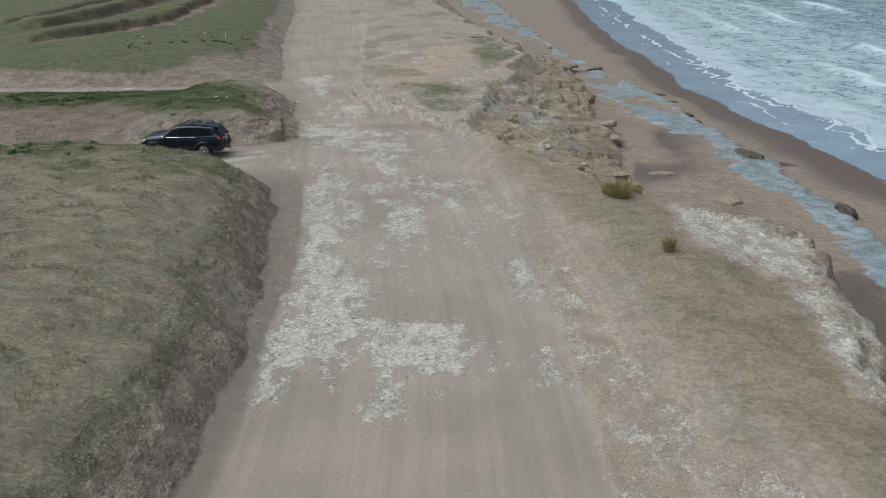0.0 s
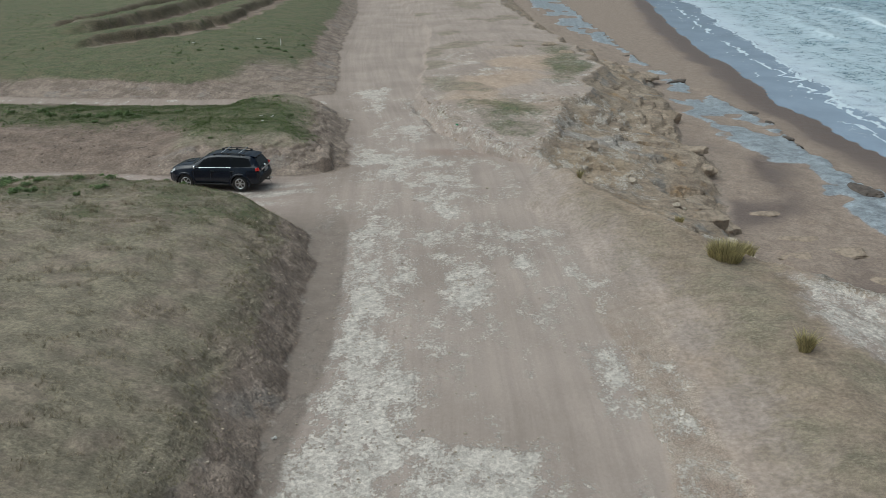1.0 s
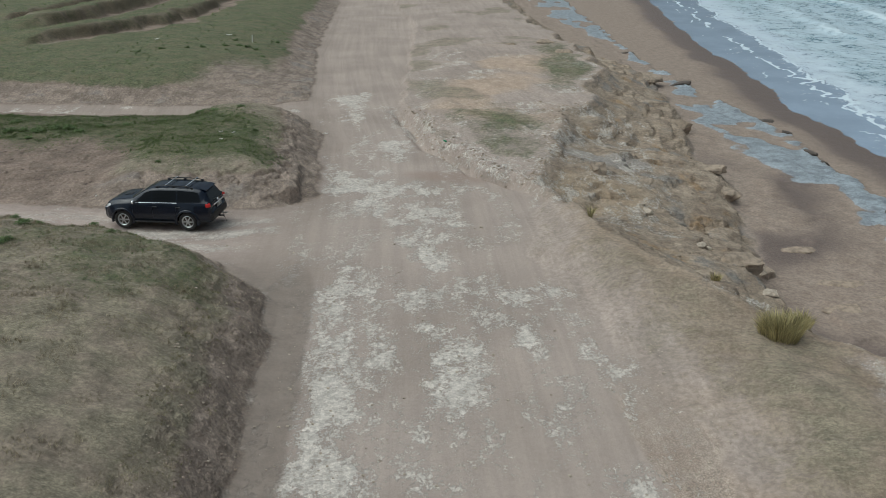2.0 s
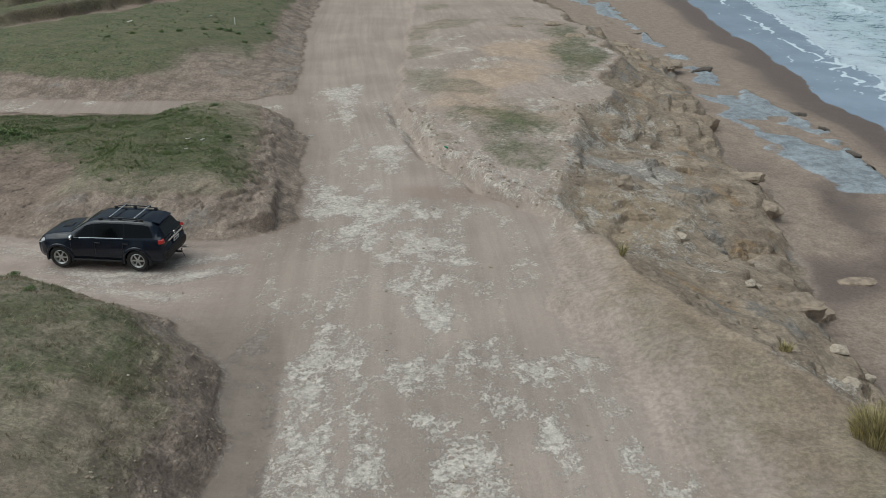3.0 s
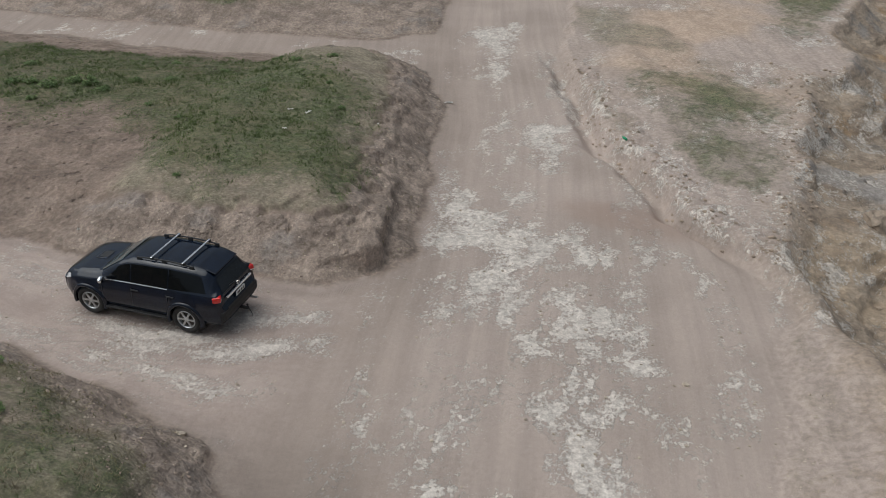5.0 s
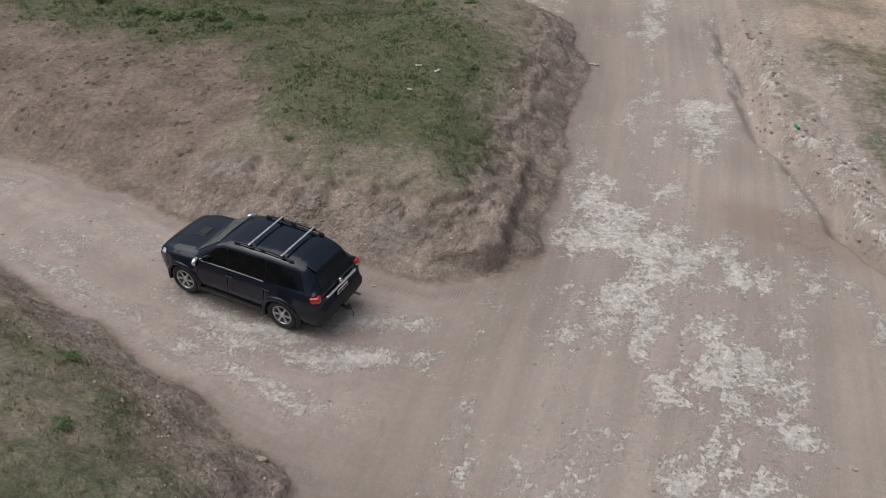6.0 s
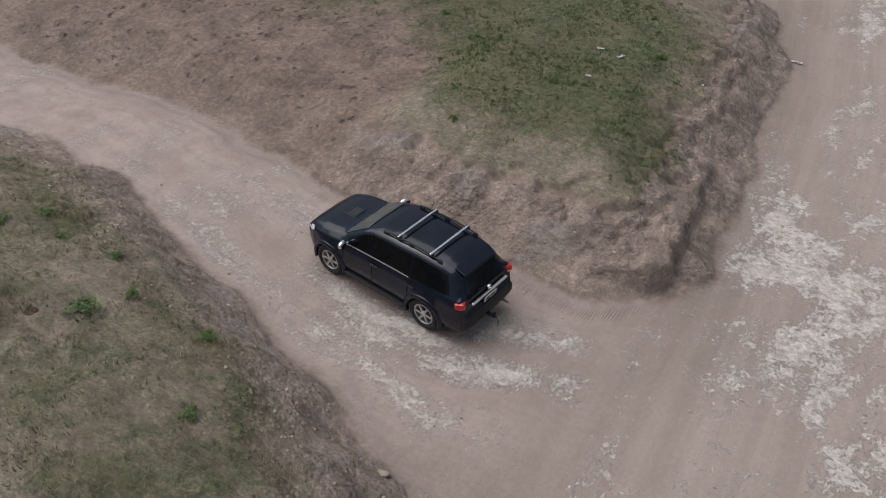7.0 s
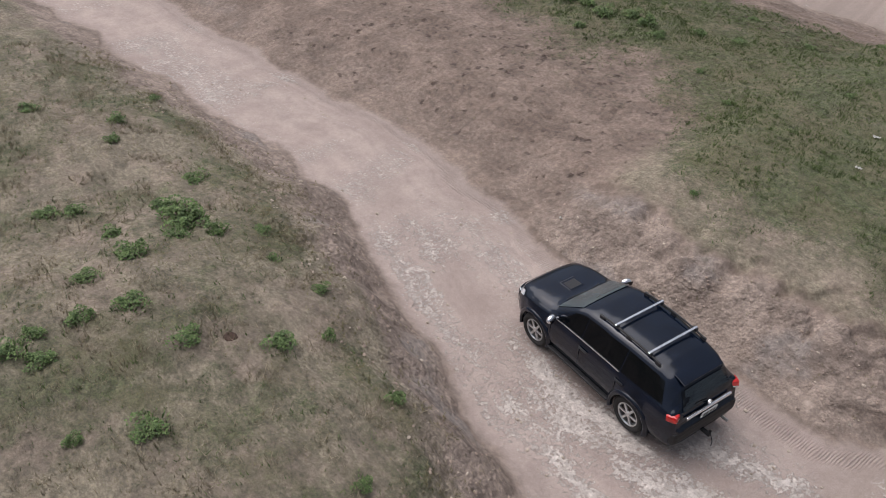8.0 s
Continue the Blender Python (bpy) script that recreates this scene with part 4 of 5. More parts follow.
TRIM = plain("black_plastic", (0.014, 0.014, 0.015, 1), 0.6, 0, 0.2, 30, 0.2)
CHROME = plain("chrome", (0.85, 0.86, 0.87, 1), 0.2, 0.9, 0.04, 8)
ALLOY = plain("alloy", (0.58, 0.59, 0.6, 1), 0.3, 0.85, 0.1, 15)
RUBBER = plain("tyre_rubber", (0.022, 0.021, 0.02, 1), 0.85, 0, 0.25, 25, 0.3)
DUSTY = plain("dusty_plastic", (0.06, 0.052, 0.046, 1), 0.8, 0, 0.3, 9)
RED = plain("red_lens", (0.55, 0.015, 0.012, 1), 0.15, 0, 0.1, 20, 0, 0.6)
LENS = plain("clear_lens", (0.72, 0.74, 0.76, 1), 0.1, 0.3, 0.05, 10, 0, 0.8)
PLATE = plain("plate_white", (0.7, 0.7, 0.68, 1), 0.5, 0, 0.03, 10)
INK = plain("plate_ink", (0.02, 0.02, 0.022, 1), 0.6, 0, 0.03, 10)

FRONT_AXLE, REAR_AXLE, WHEEL_R = 1.44, -1.31, 0.385


def keyed(v, *pairs):
    return float(np.interp(v, [p[0] for p in pairs], [p[1] for p in pairs]))


def car_top(x):
    return keyed(x, (-2.36, 0.60), (-2.33, 0.78), (-2.32, 0.98), (-2.28, 1.16), (-2.06, 1.55), (-1.95, 1.63), (-1.85, 1.685), (-1.6, 1.735), (-0.9, 1.765), (-0.2, 1.755),
                 (0.2, 1.715), (0.38, 1.66), (0.5, 1.61), (1.02, 1.305), (1.12, 1.265), (1.3, 1.25), (1.7, 1.205), (1.95, 1.15), (2.1, 1.085), (2.2, 1.01), (2.27, 0.9), (2.32, 0.76), (2.35, 0.58))


def car_width(x):
    return keyed(x, (-2.36, 0.72), (-2.32, 0.80), (-2.2, 0.875), (-1.9, 0.905), (-1.3, 0.925), (-0.6, 0.905), (0.6, 0.905), (1.4, 0.925), (1.75, 0.90), (1.95, 0.86), (2.1, 0.79), (2.2, 0.71),
                 (2.29, 0.66), (2.35, 0.5))


def car_section(x):
    top, w = car_top(x), car_width(x)
    belt = min(keyed(x, (-2.2, 1.2), (-1.2, 1.18), (0.2, 1.15), (1.1, 1.12), (1.7, 1.06), (2.05, 0.96), (2.35, 0.7)), top - 0.07)
    roof = keyed(x, (-2.36, 0.62), (-2.2, 0.62), (-2.05, 0.56), (-1.8, 0.585), (-0.5, 0.65), (0.35, 0.63), (1.05, 0.73), (1.5, 0.74), (2.1, 0.66), (2.35, 0.4))
    low = keyed(x, (-2.36, 0.45), (-2.25, 0.36), (2.2, 0.34), (2.35, 0.42))
    for axle in (FRONT_AXLE, REAR_AXLE):
        q = 0.46 ** 2 - (x - axle) ** 2
        if q > 0:
            low = max(low, 0.385 + math.sqrt(q))
    pts = [(0, low), (w - 0.16, low), (w - 0.03, low + 0.03), (w, max(low + 0.05, 0.5)), (w + 0.012, max(low + 0.08, 0.66)), (w - 0.002, max(low + 0.1, 0.82)), (w - 0.02, max(low + 0.12, belt - 0.05)),
           (w - 0.05, belt)]
    ex, ez = roof + 0.06, top - 0.1 if top - belt > 0.2 else belt + (top - belt) * 0.5
    for k in (0.33, 0.66, 1.0):
        pts.append((w - 0.06 + (ex - w + 0.06) * (k ** 1.15), belt + (ez - belt) * k))
    rest = top - ez
    pts += [(roof, ez + rest * 0.62), (roof * 0.82, ez + rest * 0.86), (roof * 0.45, top - rest * 0.04), (0, top)]
    out = [pts[0]]
    for p in pts[1:]:
        out.append((max(p[0], 0), max(p[1], out[-1][1] + 0.002) if p is not pts[1] else p[1]))
    return out


def skin(u, j, side):
    """A point of the body's skin: u along the car, j (may lie between points) up its section."""
    s = car_section(u)
    a = int(min(j, len(s) - 2))
    k = j - a
    return Vector((u, side * (s[a][0] + (s[a + 1][0] - s[a][0]) * k), s[a][1] + (s[a + 1][1] - s[a][1]) * k))


def skin_panel(corners, side, lift=0.006, nu=14, nj=6, depth=0.012):
    """A thin panel that lies on the skin between four (u, j) corners."""
    bm = bmesh.new()
    (u0, j0), (u1, j1), (u2, j2), (u3, j3) = corners
    rows = []
    for i in range(nu + 1):
        a = i / nu
        row = []
        for k in range(nj + 1):
            b = k / nj
            u = (u0 * (1 - a) + u1 * a) * (1 - b) + (u3 * (1 - a) + u2 * a) * b
            j = (j0 * (1 - a) + j1 * a) * (1 - b) + (j3 * (1 - a) + j2 * a) * b
            p = skin(u, j, side)
            du, dj = skin(u + 0.01, j, side) - skin(u - 0.01, j, side), skin(u, min(j + 0.05, 14), side) - skin(u, j - 0.05, side)
            n = du.cross(dj)
            n = n.normalized() if n.length > 1e-9 else Vector((0, 0, 1))
            if n.dot(p - Vector((u * 0.8, 0, 0.9))) < 0:
                n = -n
            row.append(bm.verts.new(p + n * lift))
        rows.append(row)
    grid_faces(bm, rows)
    bmesh.ops.recalc_face_normals(bm, faces=bm.faces)
    bmesh.ops.solidify(bm, geom=bm.faces[:], thickness=depth)
    return bm


def build_wheel(car, x, side):
    y = side * 0.79
    bm = bmesh.new()
    R, h = WHEEL_R, 0.125
    lathe(bm, [(0.255, -h * 0.8), (0.30, -h), (R - 0.05, -h), (R - 0.012, -h * 0.8), (R, -h * 0.45), (R - 0.012, -h * 0.42), (R - 0.012, -h * 0.3), (R, -h * 0.28), (R, h * 0.28),
               (R - 0.012, h * 0.3), (R - 0.012, h * 0.42), (R, h * 0.45), (R - 0.012, h * 0.8), (R - 0.05, h), (0.30, h), (0.255, h * 0.8), (0.255, -h * 0.8)], 40)
    wheel = new("wheel")
    wheel.parent = car
    wheel.location = (x, y, R)
    part("tyre", bm, RUBBER, wheel, smooth=False)
    bm = bmesh.new()
    o = side * 0.1
    lathe(bm, [(0.236, -0.09), (0.236, 0.09 if side > 0 else -0.09), (0.252, o), (0.238, o * 1.08), (0.218, o * 0.9), (0.218, -o * 0.4)], 36)
    for i in range(6):
        m = pose(0, o * 0.86, 0, 0, i * 60, 0)
        box(bm, 0.18, 0.03, 0.05, m @ pose(0.128, 0, 0), 0.01)
    rod(bm, (0, o * 0.7, 0), (0, o * 1.0, 0), 0.07, 0.05, 16)
    bmesh.ops.recalc_face_normals(bm, faces=bm.faces)
    part("rim", bm, ALLOY, wheel, "six-spoke alloy rim")
    bm = rod(bmesh.new(), (0, -o * 0.3, 0), (0, o * 0.25, 0), 0.216, None, 24)
    part("brake_drum", bm, DUSTY, wheel, "dull brown brake drum")


def build_car(m):
    car = new("car")
    tagged(car, "black four-wheel-drive wagon with silver roof bars", "car")
    bm = bmesh.new()
    stations = sorted(set(np.round(np.concatenate([np.linspace(-2.36, 2.35, 95), np.linspace(-2.36, -1.95, 14), np.linspace(2.1, 2.35, 9), FRONT_AXLE + 0.46 * np.cos(np.linspace(0, math.pi, 15)),
                                                   REAR_AXLE + 0.46 * np.cos(np.linspace(0, math.pi, 15))]), 3)))
    rows = []
    for x in stations:
        s = car_section(x)
        ring = [(x, p[0], p[1]) for p in s] + [(x, -p[0], p[1]) for p in s[-2:0:-1]]
        rows.append([bm.verts.new(p) for p in ring])
    grid_faces(bm, rows, True)
    bm.faces.new(rows[0])
    bm.faces.new(rows[-1])
    bmesh.ops.recalc_face_normals(bm, faces=bm.faces)
    part("body", bm, PAINT, car, smooth=True)
    for side in (1, -1):
        part("side_window", skin_panel([(0.98, 7.25), (0.16, 7.15), (0.16, 9.9), (0.5, 9.85)], side), GLASS, car)
        part("side_window", skin_panel([(0.13, 7.15), (-0.90, 7.12), (-0.90, 9.9), (0.13, 9.9)], side), GLASS, car)
        part("side_window", skin_panel([(-0.93, 7.12), (-1.95, 7.3), (-1.78, 9.8), (-0.93, 9.9)], side), GLASS, car)
        part("belt_moulding", skin_panel([(0.98, 6.75), (-0.9, 6.7), (-0.9, 7.05), (0.98, 7.1)], side, 0.012, 20, 1), CHROME, car, "thin chrome strip below the windows")
        for axle in (FRONT_AXLE, REAR_AXLE):
            bm = bmesh.new()
            rows = []
            for i in range(25):
                a = math.pi * (i / 24 * 1.16 - 0.08)
                y0 = side * (car_width(axle + 0.5 * math.cos(a)) - 0.05)
                c, s_ = math.cos(a), math.sin(a)
                ring = [(axle + r * c, y, 0.385 + r * s_) for r, y in ((0.425, y0), (0.425, y0 + side * 0.085), (0.47, y0 + side * 0.10), (0.53, y0 + side * 0.055), (0.53, y0))]
                rows.append([bm.verts.new(p) for p in ring])
            grid_faces(bm, rows, True)
            bmesh.ops.recalc_face_normals(bm, faces=bm.faces)
            part("fender_flare", bm, PAINT, car, smooth=True)
            build_wheel(car, axle, side)
        bm = bmesh.new()
        box(bm, 1.75, 0.13, 0.045, pose(0.07, side * 0.90, 0.36), 0.018)
        for x in (-0.5, 0.1, 0.65):
            rod(bm, (x, side * 0.72, 0.42), (x, side * 0.92, 0.36), 0.02)
        part("side_step", bm, TRIM, car)
        for x in (0.02, -0.98):
            bm = box(bmesh.new(), 0.2, 0.035, 0.035, pose(x, side * 0.925, 1.0), 0.012)
            part("door_handle", bm, TRIM, car)
        for x in (0.98, 0.13, -0.88):
            bm = box(bmesh.new(), 0.012, 0.006, 0.5, pose(x, side * (car_width(x) + 0.008), 0.78))
            part("door_gap", bm, INK, car)
        bm = bmesh.new()
        bmesh.ops.create_uvsphere(bm, u_segments=16, v_segments=10, radius=1.0, matrix=pose(0.87, side * 1.02, 1.2, 0, -8, side * 16) @ Matrix.Diagonal((0.075, 0.125, 0.085, 1)))
        rod(bm, (0.86, side * 0.82, 1.15), (0.86, side * 0.96, 1.17), 0.03)
        mirror = part("mirror", bm, CHROME, car, "chrome door mirror")
        part("mirror_glass", box(bmesh.new(), 0.006, 0.16, 0.11, pose(0.795, side * 1.03, 1.2, 0, -8, side * 16)), GLASS, mirror)
        # roof rails with end feet
        bm = bmesh.new()
        for a, b in zip(np.linspace(-1.55, 0.0, 9), np.linspace(-1.55, 0.0, 9)[1:]):
            lift = lambda q: 0.045 + 0.03 * math.sin(math.pi * min(max((q + 1.55) / 1.55, 0), 1)) ** 0.5
            rod(bm, (a, side * 0.585, car_top(a) + lift(a) - 0.03), (b, side * 0.585, car_top(b) + lift(b) - 0.03), 0.02)
        for x in (-1.5, -0.75, -0.05):
            box(bm, 0.12, 0.045, 0.09, pose(x, side * 0.585, car_top(x) - 0.005), 0.012)
        part("roof_rail", bm, TRIM, car)
        lamp = skin_panel([(2.3, 5.6), (1.93, 6.3), (1.98, 9.0), (2.24, 9.4)], side, 0.012, 8, 5)
        part("headlight", lamp, LENS, car, "clear headlight")
        bm = bmesh.new()
        box(bm, 0.22, 0.25, 0.15, pose(-2.185, side * 0.755, 1.10, 0, 6, side * 24), 0.05)
        tail = part("tail_light", bm, RED, car, "red tail light")
        part("reverse_lens", box(bmesh.new(), 0.1, 0.16, 0.03, pose(-2.25, side * 0.745, 1.07, 0, 0, side * 20), 0.008), LENS, tail)
        part("fog_lamp", box(bmesh.new(), 0.03, 0.17, 0.05, pose(-2.355, side * 0.58, 0.58, 0, 0, side * 8), 0.01), RED, car)
    part("windscreen", skin_window(1.0, 0.44, 0.72, 0.6), SHIELD, car, "sloping windscreen")
    part("rear_window", skin_window(-2.27, -2.08, 0.62, 0.54), BACK_GLASS, car)
    # bonnet with its scoop
    bm = bmesh.new()
    box(bm, 0.34, 0.40, 0.05, pose(1.42, 0, car_top(1.42) - 0.008, 0, 4, 0), 0.02)
    scoop = part("bonnet_scoop", bm, PAINT, car)
    part("scoop_mouth", box(bmesh.new(), 0.02, 0.34, 0.03, pose(1.592, 0, car_top(1.59) + 0.004)), INK, scoop)
    part("scoop_grille", box(bmesh.new(), 0.24, 0.30, 0.004, pose(1.41, 0, car_top(1.41) + 0.019, 0, 4, 0)), TRIM, scoop)
    for y in (-0.5, 0.5):
        bm = bmesh.new()
        rod(bm, (1.08, y * 0.9, car_top(1.08) + 0.015), (1.02, y * 0.2 - 0.1, car_top(1.02) + 0.02), 0.008)
        part("wiper", bm, TRIM, car)
    bm = box(bmesh.new(), 0.04, 0.8, 0.14, pose(2.325, 0, 0.79, 0, -12, 0), 0.02)
    grille = part("grille", bm, TRIM, car)
    for k in range(3):
        part("grille_bar", box(bmesh.new(), 0.02, 0.76, 0.018, pose(2.35 - 0.012 * k, 0, 0.74 + 0.045 * k), 0.005), CHROME, grille)
    bm = bmesh.new()
    rows = []
    for k in np.linspace(-1, 1, 25):
        front = 2.375 - 0.46 * abs(k) ** 3.2
        ring = [(front - 0.2, k * 0.80, 0.38), (front - 0.03, k * 0.84, 0.37), (front, k * 0.87, 0.43), (front + 0.005, k * 0.88, 0.56), (front - 0.02, k * 0.87, 0.66), (front - 0.07, k * 0.84, 0.71), (front - 0.2, k * 0.80, 0.71)]
        rows.append([bm.verts.new(p) for p in ring])
    grid_faces(bm, rows, True)
    bm.faces.new(rows[0])
    bm.faces.new(rows[-1])
    bmesh.ops.recalc_face_normals(bm, faces=bm.faces)
    part("front_bumper", bm, PAINT, car, smooth=True)
    bm = bmesh.new()
    box(bm, 0.24, 1.68, 0.30, pose(-2.26, 0, 0.62), 0.09)
    box(bm, 0.14, 1.2, 0.04, pose(-2.31, 0, 0.785), 0.015)
    part("rear_bumper", bm, TRIM, car)
    # roof: shark-edge spoiler, crossbars
    bm = box(bmesh.new(), 0.26, 1.02, 0.03, pose(-1.955, 0, 1.655, 0, -15, 0), 0.014)
    part("roof_spoiler", bm, PAINT, car)
    for x in (-0.42, -1.28):
        bm = bmesh.new()
        z = car_top(x) + 0.085
        box(bm, 0.05, 1.26, 0.024, pose(x, 0, z), 0.01)
        bar = part("crossbar", bm, CHROME, car, "silver roof crossbar")
        for side in (1, -1):
            part("bar_foot", box(bmesh.new(), 0.1, 0.06, 0.075, pose(x, side * 0.585, z - 0.03), 0.012), TRIM, bar)
    # tailgate fittings
    part("tailgate_garnish", box(bmesh.new(), 0.05, 1.16, 0.055, pose(-2.35, 0, 1.06), 0.015), CHROME, car, "chrome bar across the tailgate")
    plate = part("number_plate", box(bmesh.new(), 0.02, 0.40, 0.13, pose(-2.375, 0, 0.94, 0, -6, 0), 0.004), PLATE, car)
    for k in (-0.12, -0.04, 0.06, 0.13):
        part("plate_bar", box(bmesh.new(), 0.006, 0.05, 0.075, pose(-2.388, k, 0.938, 0, -6, 0)), INK, plate)
    bm = bmesh.new()
    lathe(bm, [(0.035, -0.01), (0.055, -0.012), (0.055, 0.012), (0.035, 0.012), (0.035, -0.01)], 20, pose(-2.335, 0, 1.15, 0, 0, 90) )
    part("emblem", bm, CHROME, car)
    bm = bmesh.new()
    rod(bm, (-2.3, 0, 1.2), (-2.27, 0.3, 1.23), 0.009)
    part("rear_wiper", bm, TRIM, car)
    bm = bmesh.new()
    box(bm, 0.24, 0.07, 0.06, pose(-2.42, 0, 0.42), 0.012)
    rod(bm, (-2.52, 0, 0.42), (-2.52, 0, 0.5), 0.014)
    bmesh.ops.create_uvsphere(bm, u_segments=10, v_segments=6, radius=0.028, matrix=pose(-2.52, 0, 0.52))
    part("tow_hitch", bm, TRIM, car)
    bm = bmesh.new()
    rod(bm, (-2.48, -0.08, 0.4), (-2.56, -0.1, 0.2), 0.008)
    rod(bm, (-2.56, -0.1, 0.2), (-2.6, -0.02, 0.17), 0.008)
    part("safety_cable", bm, TRIM, car)
    bm = bmesh.new()
    rod(bm, (-2.1, -0.6, 0.33), (-2.44, -0.62, 0.33), 0.028, 0.03, 12)
    part("exhaust", bm, ALLOY, car)
    bm = bmesh.new()
    box(bm, 3.6, 1.3, 0.2, pose(0, 0, 0.42), 0.04)
    rod(bm, (FRONT_AXLE, -0.7, 0.385), (FRONT_AXLE, 0.7, 0.385), 0.05)
    rod(bm, (REAR_AXLE, -0.7, 0.385), (REAR_AXLE, 0.7, 0.385), 0.06)
    part("chassis", bm, TRIM, car)
    car.matrix_world = m
    return car


def skin_window(xa, xb, wa, wb):
    """A pane laid on the sloping skin across the car between two stations."""
    bm = bmesh.new()
    rows = []
    for i in range(9):
        k = i / 8
        x = xa + (xb - xa) * k
        s = car_section(x)
        row = []
        for h in np.linspace(-1, 1, 17):
            y = h * (wa + (wb - wa) * k)
            z = float(np.interp(abs(y), [p[0] for p in reversed(s[9:])], [p[1] for p in reversed(s[9:])]))
            row.append(bm.verts.new((x + (0.008 if xa > 0 else -0.01), y, z + 0.007)))
        rows.append(row)
    grid_faces(bm, rows)
    bmesh.ops.recalc_face_normals(bm, faces=bm.faces)
    bmesh.ops.solidify(bm, geom=bm.faces[:], thickness=-0.004)
    return bm


CAR_AT = (-14.17, 45.95)
build_car(pose(*CAR_AT, 0.43, 0, 0, 176.6) @ Matrix.Scale(0.975, 4))


# ---- plants ----
def blades(bm, count, spread_r, tall, width, lean=0.5, seed=0, dome=0.35):
    """Narrow bent blades that rise out of one clump."""
    rnd = random.Random(seed)
    for _ in range(count):
        a, r = rnd.uniform(0, 2 * math.pi), spread_r * math.sqrt(rnd.random())
        base = Vector((r * math.cos(a), r * math.sin(a), -0.03))
        h = tall * rnd.uniform(0.55, 1.0) * (1 - dome * (r / spread_r) ** 2)
        out = Vector((math.cos(a), math.sin(a), 0)) * (lean * h * (0.3 + r / spread_r) * rnd.uniform(0.4, 1.1)) + Vector((rnd.uniform(-0.2, 0.2), rnd.uniform(-0.2, 0.2), 0)) * h
        b = rnd.uniform(0, math.pi)
        side = Vector((math.cos(b), math.sin(b), 0)) * width * rnd.uniform(0.6, 1.3)
        mid, tip = base + out * 0.4 + Vector((0, 0, h * 0.65)), base + out + Vector((0, 0, h))
        v = [bm.verts.new(p) for p in (base - side * 0.6, base + side * 0.6, mid + side, mid - side, tip)]
        bm.faces.new((v[0], v[1], v[2], v[3]))
        bm.faces.new((v[3], v[2], v[4]))
    return bm


def place(x, y, dz=0.0, rz=0.0, scale=1.0):
    return pose(x, y, height(x, y) + dz, 0, 0, rz) @ Matrix.Scale(scale, 4)


def put_copy(ob, x, y, scale, rz, dz=0.0):
    twin = copy_thing(ob, place(x, y, dz, rz))
    twin.scale = (scale, scale, scale * random.uniform(0.85, 1.15))
    return twin


def make_shrub(seed, r, tall):
    """A low spreading shrub: several uneven lobes of small leaves over short stems."""
    rnd = random.Random(seed + 5)
    bm = blades(bmesh.new(), 70, r * 0.9, tall * 0.9, 0.014, 0.8, seed, 0.5)
    lobes = [(rnd.uniform(-0.75, 0.75) * r, rnd.uniform(-0.75, 0.75) * r, r * rnd.uniform(0.25, 0.55), tall * rnd.uniform(0.5, 1.05)) for _ in range(8)]
    for lx, ly, lr, lt in lobes:
        for _ in range(60):
            a, q = rnd.uniform(0, 2 * math.pi), math.sqrt(rnd.random())
            q *= rnd.uniform(0.8, 1.15)
            c = Vector((lx + lr * q * math.cos(a), ly + lr * q * math.sin(a), lt * (1 - 0.75 * q * q) * rnd.uniform(0.75, 1.05) + 0.01))
            n = Vector((rnd.uniform(-0.7, 0.7), rnd.uniform(-0.7, 0.7), 1)).normalized()
            u = n.orthogonal().normalized()
            u = (Matrix.Rotation(rnd.uniform(0, 6.28), 3, n) @ u) * rnd.uniform(0.018, 0.042)
            w = n.cross(u) * 0.55
            bm.faces.new([bm.verts.new(c + k) for k in (u, w, -u, -w)])
    shrub = part("shrub", bm, SHRUB)
    return tagged(shrub, "low green shrub on the sandy bank", "shrub", "shrubs on the banks")


SHRUBS = [(-22.5, 40.5, 1.2), (-20.8, 39.1, 1.15), (-18.8, 38.4, 0.9), (-22.0, 40.6, 1.3), (-21.5, 40.7, 1.2), (-17.6, 38.8, 0.85), (-16.8, 40.1, 0.9), (-19.0, 37.6, 0.8), (-20.2, 38.1, 0.8),
          (-18.7, 36.4, 0.9), (-18.3, 36.7, 0.8), (-16.1, 37.6, 0.9), (-22.1, 39.1, 0.8), (-20.8, 40.9, 0.8), (-20.5, 41.7, 0.6), (-23.4, 38.8, 0.8), (-26.4, 40.7, 0.7), (-23.6, 41.7, 0.9),
          (-18.0, 41.7, 0.55), (-16.8, 41.1, 0.5), (-13.6, 39.7, 0.5), (-14.9, 41.2, 0.55), (-16.5, 36.6, 0.5), (-23.7, 38.3, 0.8), (-19.3, 41.4, 0.5), (-19.0, 36.8, 0.7), (-21.2, 40.2, 1.0),
          (-27.5, 41.2, 0.8), (-29.0, 39.5, 0.9), (-28.6, 42.6, 0.6)]
